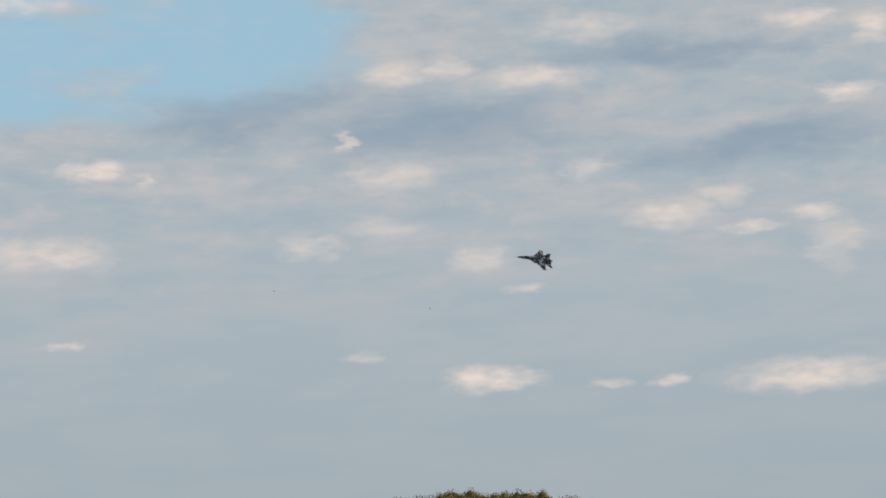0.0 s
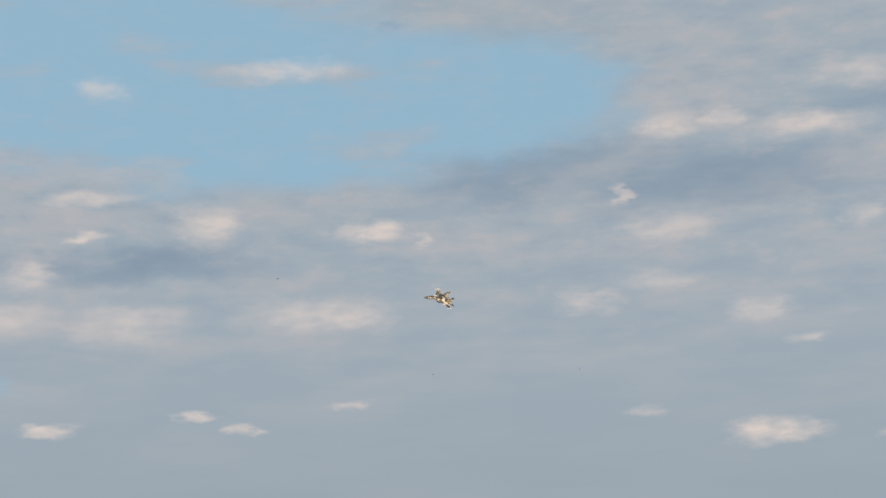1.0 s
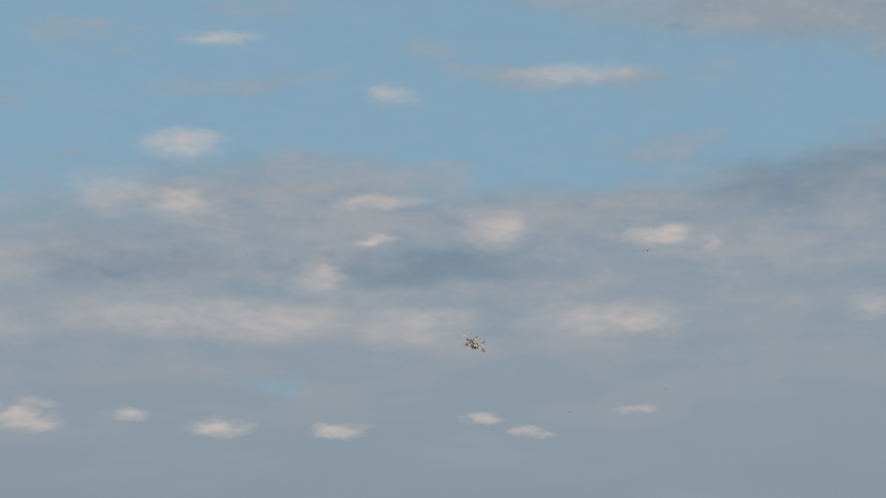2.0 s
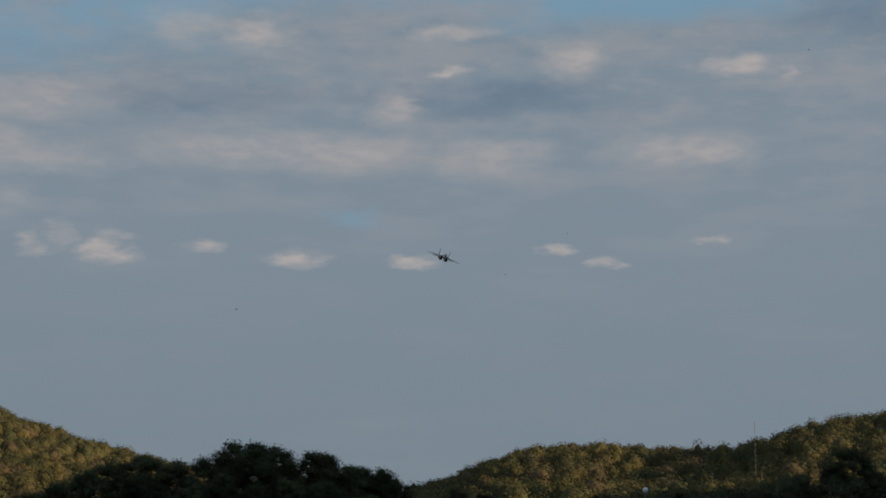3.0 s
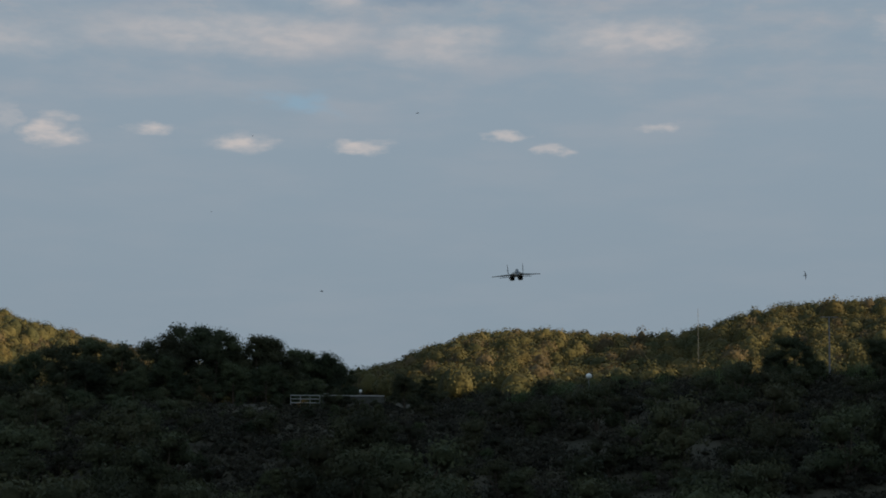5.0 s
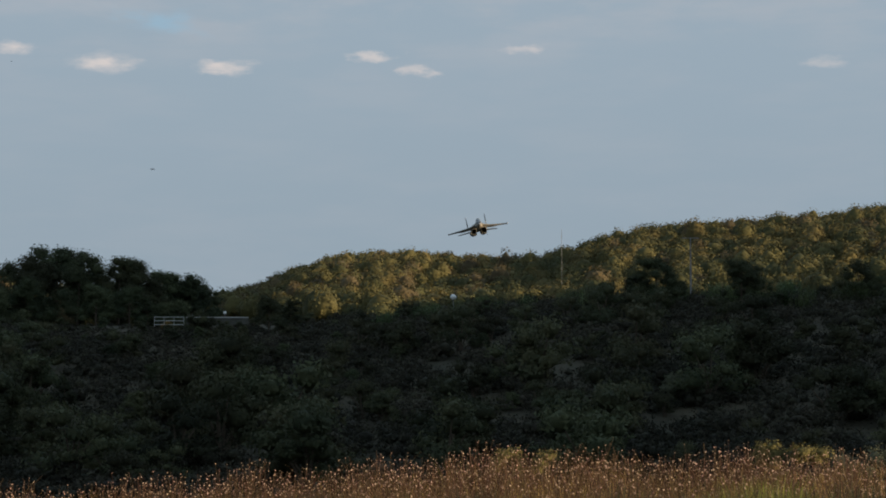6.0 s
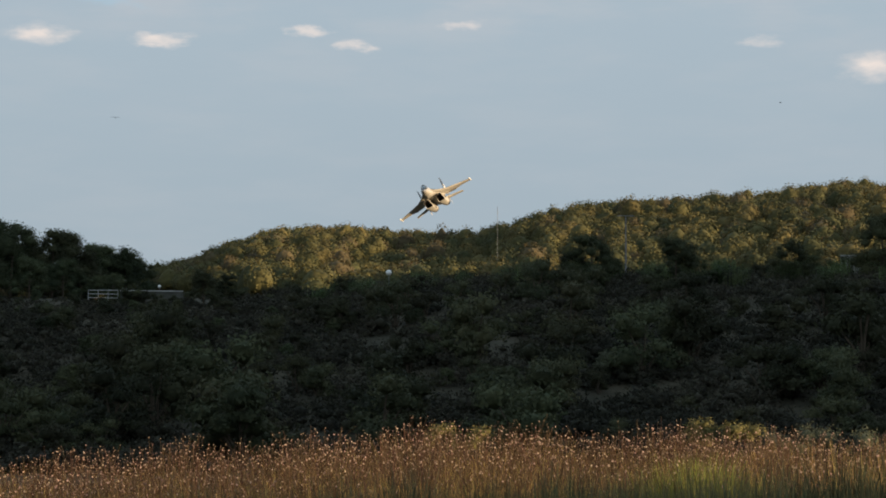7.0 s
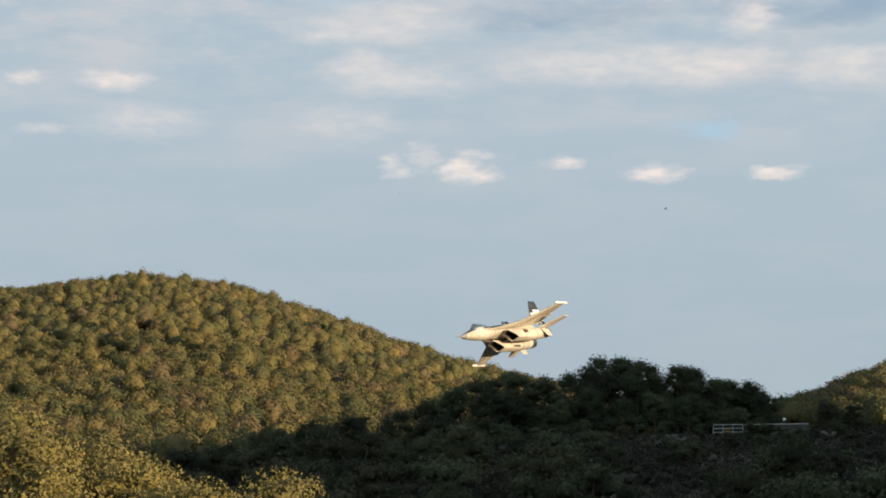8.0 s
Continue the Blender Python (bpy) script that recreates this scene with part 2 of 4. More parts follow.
M_DUCT = surface("black_duct", (0.07, 0.06, 0.05), (0.03, 0.027, 0.024), 5.0, 0.7)
M_NOZZLE = surface("burnt_metal", (0.16, 0.14, 0.13), (0.07, 0.065, 0.06), 6.0, 0.45, metal=0.8)
M_CANOPY = surface("smoked_canopy", (0.03, 0.045, 0.06), (0.02, 0.03, 0.045), 3.0, 0.06, coat=1.0)
M_BIRD = surface("dark_feathers", (0.035, 0.035, 0.045), (0.018, 0.018, 0.022), 20.0, 0.6)


# ---- mesh helpers ----
def mesh_of(name, verts, faces, material, smooth=False):
    me = bpy.data.meshes.new(name)
    me.from_pydata([tuple(v) for v in verts] if not isinstance(verts, list) else verts, [], faces)
    me.materials.append(material)
    if smooth:
        me.polygons.foreach_set("use_smooth", [True] * len(me.polygons))
    me.update()
    return me


def quads_mesh(name, verts, material, per_face=4):
    """A mesh of loose faces from an array of (n * per_face, 3) places."""
    count = len(verts) // per_face
    me = bpy.data.meshes.new(name)
    me.vertices.add(len(verts))
    me.vertices.foreach_set("co", np.asarray(verts, dtype=np.float32).ravel())
    me.loops.add(count * per_face)
    me.loops.foreach_set("vertex_index", np.arange(count * per_face, dtype=np.int32))
    me.polygons.add(count)
    me.polygons.foreach_set("loop_start", np.arange(0, count * per_face, per_face, dtype=np.int32))
    me.materials.append(material)
    me.update(calc_edges=True)
    return me


def part(name, data, material, parent, label=""):
    """Links a bmesh or a mesh as one part of a thing."""
    if isinstance(data, bmesh.types.BMesh):
        me = bpy.data.meshes.new(name)
        bmesh.ops.recalc_face_normals(data, faces=data.faces)
        data.to_mesh(me)
        data.free()
        me.materials.append(material)
        data = me
    ob = new(name, data)
    ob.parent = parent
    if label:
        tagged(ob, label)
    return ob


def tube(bm, points, radii, sides=8, cap=True):
    """A tapered tube along points."""
    rings = []
    for i, p in enumerate(points):
        p = Vector(p)
        way = Vector(points[min(i + 1, len(points) - 1)]) - Vector(points[max(i - 1, 0)])
        side = way.orthogonal().normalized()
        up = way.cross(side).normalized()
        rings.append([bm.verts.new(p + radii[i] * (math.cos(k * math.tau / sides) * side + math.sin(k * math.tau / sides) * up)) for k in range(sides)])
    for a, b in zip(rings, rings[1:]):
        for k in range(sides):
            bm.faces.new((a[k], a[(k + 1) % sides], b[(k + 1) % sides], b[k]))
    if cap:
        bm.faces.new(rings[0][::-1])
        bm.faces.new(rings[-1])


def box(bm, x0, x1, y0, y1, z0, z1, bevel=0.0):
    made = bmesh.ops.create_cube(bm, size=1.0, matrix=Matrix.LocRotScale(((x0 + x1) / 2, (y0 + y1) / 2, (z0 + z1) / 2), None, (x1 - x0, y1 - y0, z1 - z0)))
    if bevel:
        edges = {e for v in made["verts"] for e in v.link_edges}
        bmesh.ops.bevel(bm, geom=list(edges), offset=bevel, segments=2, affect="EDGES")


def loft(bm, rings, close_start=True, close_end=True):
    """Skins closed rings of equal counts."""
    rows = [[bm.verts.new(p) for p in ring] for ring in rings]
    k = len(rows[0])
    for a, b in zip(rows, rows[1:]):
        for i in range(k):
            bm.faces.new((a[i], a[(i + 1) % k], b[(i + 1) % k], b[i]))
    if close_start:
        bm.faces.new(rows[0][::-1])
    if close_end:
        bm.faces.new(rows[-1])


def leaf_cards(rng, centres, normals, size, spread=0.9, wide=1.0):
    """Three-cornered leaf tufts, one a centre, that face about along the normals."""
    k = len(centres)
    nrm = normals + rng.normal(0, spread * 0.5, (k, 3))
    nrm /= np.linalg.norm(nrm, axis=1)[:, None] + 1e-9
    side = np.cross(nrm, rng.normal(0, 1, (k, 3)))
    side /= np.linalg.norm(side, axis=1)[:, None] + 1e-9
    up = np.cross(nrm, side)
    s = (size * rng.uniform(0.6, 1.4, k))[:, None]
    side = side * wide
    return np.stack([centres - up * s * 0.7 - side * s * 0.6, centres - up * s * 0.6 + side * s * 0.7 - nrm * s * 0.2, centres + up * s * 1.1], 1).reshape(-1, 3)


def ball(level):
    bm = bmesh.new()
    bmesh.ops.create_icosphere(bm, subdivisions=level, radius=1.0)
    v = np.array([x.co[:] for x in bm.verts])
    f = np.array([[x.index for x in y.verts] for y in bm.faces])
    bm.free()
    return v, f


BALLS = {level: ball(level) for level in (1, 2, 3)}


def lump(rng, level, knobs=12, swell=0.3, rough=0.05):
    """A knobbly ball: round swellings in chance directions on a sphere."""
    v, f = BALLS[level]
    d = rng.normal(0, 1, (knobs, 3))
    d /= np.linalg.norm(d, axis=1)[:, None]
    near = np.clip((v @ d.T - 0.62) / 0.38, 0, 1)
    r = 0.86 + swell * np.sqrt(near).max(axis=1) + rng.normal(0, rough, len(v))
    return v * r[:, None], f


def mesh_of_arrays(name, verts, faces, material, smooth_faces=0):
    """A triangle mesh from arrays; the first smooth_faces are shaded smooth."""
    me = bpy.data.meshes.new(name)
    me.vertices.add(len(verts))
    me.vertices.foreach_set("co", np.asarray(verts, np.float32).ravel())
    me.loops.add(faces.size)
    me.loops.foreach_set("vertex_index", np.asarray(faces, np.int32).ravel())
    me.polygons.add(len(faces))
    me.polygons.foreach_set("loop_start", np.arange(0, faces.size, 3, dtype=np.int32))
    flags = np.zeros(len(faces), bool)
    flags[:smooth_faces] = True
    me.polygons.foreach_set("use_smooth", flags)
    me.materials.append(material)
    me.update(calc_edges=True)
    return me


def foliage(name, rng, lobes, per_area, size, material, core=0.86, level=2, shell=(0.8, 1.12), spread=0.9, wide=1.0):
    """Dense clumps of foliage: knobbly bodies (centre, radii) with leaf tufts all over."""
    verts, faces, cards, base = [], [], [], 0
    for c, r in lobes:
        c, r = np.asarray(c), np.asarray(r)
        v, f = lump(rng, level, 9, 0.26, 0.06)
        verts.append(c + v * r * core)
        faces.append(f + base)
        base += len(v)
        k = max(6, int(per_area * (r[0] * r[1] + r[1] * r[2] + r[0] * r[2]) * 4.2))
        d = rng.normal(0, 1, (k, 3))
        d /= np.linalg.norm(d, axis=1)[:, None]
        d[:, 2] = np.where(d[:, 2] < -0.5, -d[:, 2] * 0.6, d[:, 2])
        cards.append(leaf_cards(rng, c + d * r * rng.uniform(*shell, k)[:, None], d, size, spread, wide))
    solid, tufts = np.concatenate(faces), np.concatenate(cards)
    return mesh_of_arrays(name, np.concatenate(verts + [tufts]), np.concatenate([solid, np.arange(len(tufts)).reshape(-1, 3) + base]), material, len(solid))


# ---- the lie of the land ----
def ease(a, b, v):
    v = np.clip((v - a) / (b - a), 0, 1)
    return v * v * (3 - 2 * v)


CREST_AZ = [-60, -34, -27, -24, -21.5, -19.4, -16, -14.5, -11, -8.5, -6.9, -5.4, -4.4, -3.5, -2.1, -0.4, 1.2, 2.3, 3.4, 4.3, 6.5, 8.0, 10.2, 12.3, 14.5, 18, 26, 50]
CREST_EL = [2.33, 4.17, 4.95, 5.27, 5.0, 4.36, 3.22, 2.78, 1.83, 1.50, 1.62, 2.07, 2.55, 2.92, 3.04, 2.94, 2.79, 2.79, 3.05, 3.32, 3.62, 3.72, 3.92, 4.2, 4.12, 3.45, 2.59, 2.00]


def far_range(az):
    """How far off the hills' crest is."""
    return 790 - 160 * ease(1.5, 4.5, az)


def bank_top(az):
    return 3.2 + 4.0 * ease(-22, -8, az) + 1.3 * ease(-3, 4, az) + 0.4 * ease(4, 14, az) - 0.75 * np.exp(-((az + 7.4) / 1.5) ** 2)


def land(x, y):
    """The ground's height."""
    x, y = np.asarray(x, float), np.asarray(y, float)
    r = np.hypot(x, y) + 1e-6
    az = np.degrees(np.arctan2(x, y))
    front = ease(75, 50, np.abs(az))
    field = 0.12 + 0.24 * ease(-12, 3, az) * ease(4, 13, r)
    valley = -4.2 + 0.8 * ease(-30, 0, az)
    z = field + (valley - field) * ease(17, 48, r)
    z = z + front * (bank_top(az) - valley) * ease(98, 186, r) ** 0.9
    crest = np.tan(np.radians(np.interp(az, CREST_AZ, CREST_EL))) * far_range(az) + EYE
    far = far_range(az)
    z = z + front * (crest - bank_top(az)) * ease(250, 1.02 * far, r) ** 0.8 * (1 - 0.6 * ease(far * 1.05, far * 2.2, r))
    # unseen bare hill added beside the meadow, to keep low sun off the bank
    u = 0.242 * x + 0.970 * y
    s = 0.970 * x - 0.242 * y
    z = z + 71.5 * ease(41.5, 61.5, u) * ease(270, 215, u) * ease(190, 290, s) * ease(520, 380, s)
    z = z + (1 - front) * 6 * ease(150, 600, r)
    z = z + ease(60, 200, r) * (np.sin(x * 0.031 + 1.3) * np.cos(y * 0.027) * 0.8 + np.sin(x * 0.011 + y * 0.017) * 1.5 * ease(250, 500, r))
    return z


def build_ground():
    az = np.concatenate([np.arange(-180, -32, 4.0), np.arange(-32, 20, 0.4), np.arange(20, 180, 4.0)])
    r = np.concatenate([[0.4], np.arange(1.5, 20, 0.8), np.arange(20, 60, 3), np.arange(60, 220, 5), np.arange(220, 900, 16), [1000, 1200, 1500, 2000, 2800, 4400]])
    a, q = np.meshgrid(np.radians(az), r)
    x, y = np.sin(a) * q, np.cos(a) * q
    z = land(x, y)
    verts = np.stack([x, y, z], -1).reshape(-1, 3)
    k = len(az)
    faces = []
    for j in range(len(r) - 1):
        for i in range(k):
            i2 = (i + 1) % k
            faces.append((j * k + i, j * k + i2, (j + 1) * k + i2, (j + 1) * k + i))
    faces.append(tuple(range(k))[::-1])
    ob = new("ground", mesh_of("ground", [tuple(v) for v in verts.tolist()], faces, M_GROUND, True))
    tagged(ob, "dry rolling earth from the meadow up to wooded hills", "ground", kind="structure")


build_ground()


def spot(az, r):
    """The place on the ground at a bearing and a distance."""
    x, y = math.sin(radians(az)) * r, math.cos(radians(az)) * r
    return x, y, float(land(x, y))


# ---- far woods ----
def wood_crown(rng):
    """A pine crown of unit size, seen from afar: a knobbly dome, its skirt left open."""
    v, f = lump(rng, 2, 14, 0.3, 0.05)
    taper = rng.uniform(0.05, 0.3)
    v = v * np.stack([1 - taper * v[:, 2], 1 - taper * v[:, 2], np.ones(len(v))], 1)
    f = f[(v[f][:, :, 2] > -0.55).any(axis=1)]
    used = np.unique(f)
    back = np.zeros(len(v), int)
    back[used] = np.arange(len(used))
    return v[used], back[f]


TUFTS = 195      # leaf tufts on each far crown


def build_woods(name, label, az0, az1, r0, r1, spacing, seed, lowest):
    rng = np.random.default_rng(seed)
    kinds = [wood_crown(rng) for _ in range(10)]
    # one tree in each cell of a shaken grid
    gx, gy = np.meshgrid(np.arange(-460, 330, spacing), np.arange(150, 840, spacing))
    x = gx.ravel() + rng.uniform(-0.46, 0.46, gx.size) * spacing
    y = gy.ravel() + rng.uniform(-0.46, 0.46, gx.size) * spacing
    a, r = np.degrees(np.arctan2(x, y)), np.hypot(x, y)
    z = land(x, y)
    keep = (a > az0) & (a < az1) & (r > r0) & (r < np.minimum(r1, far_range(a) * 1.03)) & (np.degrees(np.arctan2(z + 6 - EYE, r)) > lowest)
    solids, faces, cards, trunks, tints, card_tints, base = [], [], [], [], [], [], 0
    for px, py, pz in zip(x[keep], y[keep], z[keep]):
        h = rng.uniform(4.8, 7.6) * (1.15 if rng.random() < 0.1 else 1.0)
        w = spacing * rng.uniform(0.32, 0.5)
        tint = rng.choice(4, p=(0.4, 0.22, 0.27, 0.11))
        v, f = kinds[rng.integers(len(kinds))]
        t = rng.uniform(0, math.tau)
        c, n = math.cos(t), math.sin(t)
        mid, half = h * 0.58, h * 0.4
        v = np.stack([(v[:, 0] * c - v[:, 1] * n) * w + px, (v[:, 0] * n + v[:, 1] * c) * w + py, v[:, 2] * half + pz + mid], 1)
        shell = (v - (px, py, pz + mid))
        solids.append(shell * 0.74 + (px, py, pz + mid))
        faces.append(f + base)
        base += len(v)
        tints.append(np.full(len(f), tint))
        d = np.stack([shell[:, 0] / w, shell[:, 1] / w, shell[:, 2] / half], 1)
        count = TUFTS if math.hypot(px, py) > 480 else TUFTS * 2
        way = rng.normal(0, 1, (count, 3))
        way[:, 2] = np.abs(way[:, 2]) * np.where(rng.random(count) < 0.25, -0.5, 1.0)
        way /= np.linalg.norm(way, axis=1)[:, None]
        near = np.argmax(way @ d.T, axis=1)
        reach = np.linalg.norm(d[near], axis=1) * rng.uniform(0.74, 1.0, count)
        at = way * reach[:, None] * (w, w, half) + (px, py, pz + mid)
        cards.append(np.concatenate([at, way], 1))
        card_tints.append(np.full(count, tint))
        u = np.array([[0.16, 0, 0], [-0.1, 0.14, 0], [-0.1, -0.14, 0]])
        trunks.append(np.concatenate([u + (px, py, pz - 0.4), u * 0.7 + (px, py, pz + mid)]))
    cards = np.concatenate(cards)
    solids, faces = np.concatenate(solids), np.concatenate(faces)
    tw = leaf_cards(rng, cards[:, :3], cards[:, 3:], 0.23, 0.7)
    side = np.array([[0, 1, 4], [0, 4, 3], [1, 2, 5], [1, 5, 4], [2, 0, 3], [2, 3, 5]])
    stems = np.concatenate(trunks)
    stem_faces = (side[None] + 6 * np.arange(len(trunks))[:, None, None]).reshape(-1, 3)
    allv = np.concatenate([solids, tw, stems])
    allf = np.concatenate([faces, np.arange(len(tw)).reshape(-1, 3) + len(solids), stem_faces + len(solids) + len(tw)])
    me = mesh_of_arrays(name, allv, allf, M_WOODS[0], len(faces))
    for extra in M_WOODS[1:] + [M_BARK]:
        me.materials.append(extra)
    me.polygons.foreach_set("material_index", np.concatenate([np.concatenate(tints), np.concatenate(card_tints), np.full(len(stem_faces), 4)]).astype(np.int32))
    tagged(new(name, me), label, "forest", kind="stuff")


build_woods("hill_woods", "sunlit pine woods that cover a rounded hill", -29.5, -8, 235, 815, 6.0, 11, 0.9)
build_woods("ridge_woods", "pine woods on a low ridge in golden evening light", -8.0, 20, 300, 815, 6.0, 12, 2.4)


# ---- trees and shrubs ----
def pine_kind(seed, height, width):
    """Meshes of a pine: the trunk with limbs, and a crown of many tufts."""
    rng = np.random.default_rng(seed)
    bm = bmesh.new()
    lean = rng.normal(0, 0.25, 2)
    spine = [(lean[0] * t * t, lean[1] * t * t, height * 0.86 * t) for t in (0, 0.25, 0.5, 0.75, 1.0)]
    tube(bm, spine, [0.2, 0.17, 0.13, 0.09, 0.04], 8)
    lobes = []
    for i in range(25):
        t = rng.uniform(0.12, 1.0)
        a = rng.uniform(0, math.tau)
        reach = width * (1.1 - 0.75 * max(0, t - 0.35)) * rng.uniform(0.45, 0.85)
        base = Vector((lean[0] * t * t, lean[1] * t * t, height * 0.8 * t))
        tip = base + Vector((math.cos(a) * reach, math.sin(a) * reach, height * rng.uniform(0.04, 0.13)))
        if i % 2 == 0:
            tube(bm, [base, base.lerp(tip, 0.5) - Vector((0, 0, 0.1)), tip], [0.07, 0.045, 0.015], 5)
        s = width * rng.uniform(0.28, 0.46)
        lobes.append((tuple(tip), (s, s, s * rng.uniform(0.7, 0.95))))
    for i in range(9):
        s = width * rng.uniform(0.22, 0.38)
        lobes.append(((rng.normal(0, width * 0.28) + lean[0], rng.normal(0, width * 0.28) + lean[1], height * rng.uniform(0.78, 0.95)), (s, s, s * 0.75)))
    trunk = bpy.data.meshes.new("trunk")
    bm.to_mesh(trunk)
    bm.free()
    trunk.materials.append(M_BARK)
    crown = foliage("crown", rng, lobes, 18, 0.12, M_PINE, 0.48, 1, (0.42, 1.12), 1.3, 0.75)
    return trunk, crown


def shrub_kind(seed, height, width, material, size=0.13, dense=14, count=9, clump=(0.3, 0.5)):
    rng = np.random.default_rng(seed)
    bm = bmesh.new()
    lobes = []
    for i in range(count):
        a, t = rng.uniform(0, math.tau), rng.uniform(0.2, 0.85)
        tip = Vector((math.cos(a) * width * rng.uniform(0.1, 0.7), math.sin(a) * width * rng.uniform(0.1, 0.7), height * t))
        tube(bm, [(0, 0, -0.3), (tip.x * 0.35, tip.y * 0.35, tip.z * 0.55), tip], [0.06, 0.04, 0.012], 5)
        s = width * rng.uniform(*clump)
        lobes.append((tuple(tip), (s, s, min(height * 0.3, s * rng.uniform(0.6, 0.95)))))
    stems = bpy.data.meshes.new("stems")
    bm.to_mesh(stems)
    bm.free()
    stems.materials.append(M_BARK)
    return stems, foliage("crown", rng, lobes, dense, size, material, 0.5, 1, (0.5, 1.06), 1.1, 0.8)


def cane_kind(seed):
    """A clump of tall cane: arching blades."""
    rng = np.random.default_rng(seed)
    verts = []
    for _ in range(90):
        b = np.array([rng.normal(0, 0.7), rng.normal(0, 0.7), -0.2])
        h = rng.uniform(1.8, 3.6)
        a = rng.uniform(0, math.tau)
        out = np.array([math.cos(a), math.sin(a), 0])
        for _ in range(4):
            q = b + np.array([0, 0, h * rng.uniform(0.35, 1)])
            e = q + out * rng.uniform(0.3, 0.8) + np.array([0, 0, rng.uniform(-0.25, 0.35)])
            w = np.cross(e - q, [0, 0, 1.0])
            w = w / (np.linalg.norm(w) + 1e-6) * 0.045
            verts += [q - w, q + w, e + w * 0.3, e - w * 0.3]
            a += 2.4
            out = np.array([math.cos(a), math.sin(a), 0])
        w = np.array([0.02, 0.015, 0])
        verts += [b - w, b + w, b + w * 0.5 + [0, 0, h], b - w * 0.5 + [0, 0, h]]
    return quads_mesh("blades", np.array(verts), M_CANE)


def plant(name, kind, place, scale, turn, label, category, group=""):
    root = new(name)
    tagged(root, label, category, group)
    root.matrix_world = Matrix.LocRotScale(place, Euler((0, 0, radians(turn))), (scale, scale, scale))
    if isinstance(kind, tuple):
        part("trunk" if "tree" in name else "branchwork", kind[0], M_BARK, root)
        part("crown", kind[1], None, root)
    else:
        part("foliage", kind, None, root)
    return root


PINES = [pine_kind(s, 9.0, 3.8) for s in (21, 22, 23, 24)]
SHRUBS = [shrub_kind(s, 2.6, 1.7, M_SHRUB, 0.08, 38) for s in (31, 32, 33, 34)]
BUSHES = [shrub_kind(s, 2.6, 0.42, M_OLIVE, 0.024, 330, 12, (0.45, 0.75)) for s in (35, 36)]
GREY_BUSHES = [shrub_kind(s, 2.6, 0.6, M_SAGE, 0.024, 300, 12, (0.4, 0.7)) for s in (39, 40)]
PALE_SHRUBS = [shrub_kind(s, 2.6, 1.9, M_SAGE, 0.07, 50, 12) for s in (37, 38)]
OLIVES = [shrub_kind(s, 5.5, 3.0, M_OLIVE, 0.05, 125, 26, (0.19, 0.34)) for s in (41, 42, 43)]
CANES = [cane_kind(s) for s in (51, 52)]


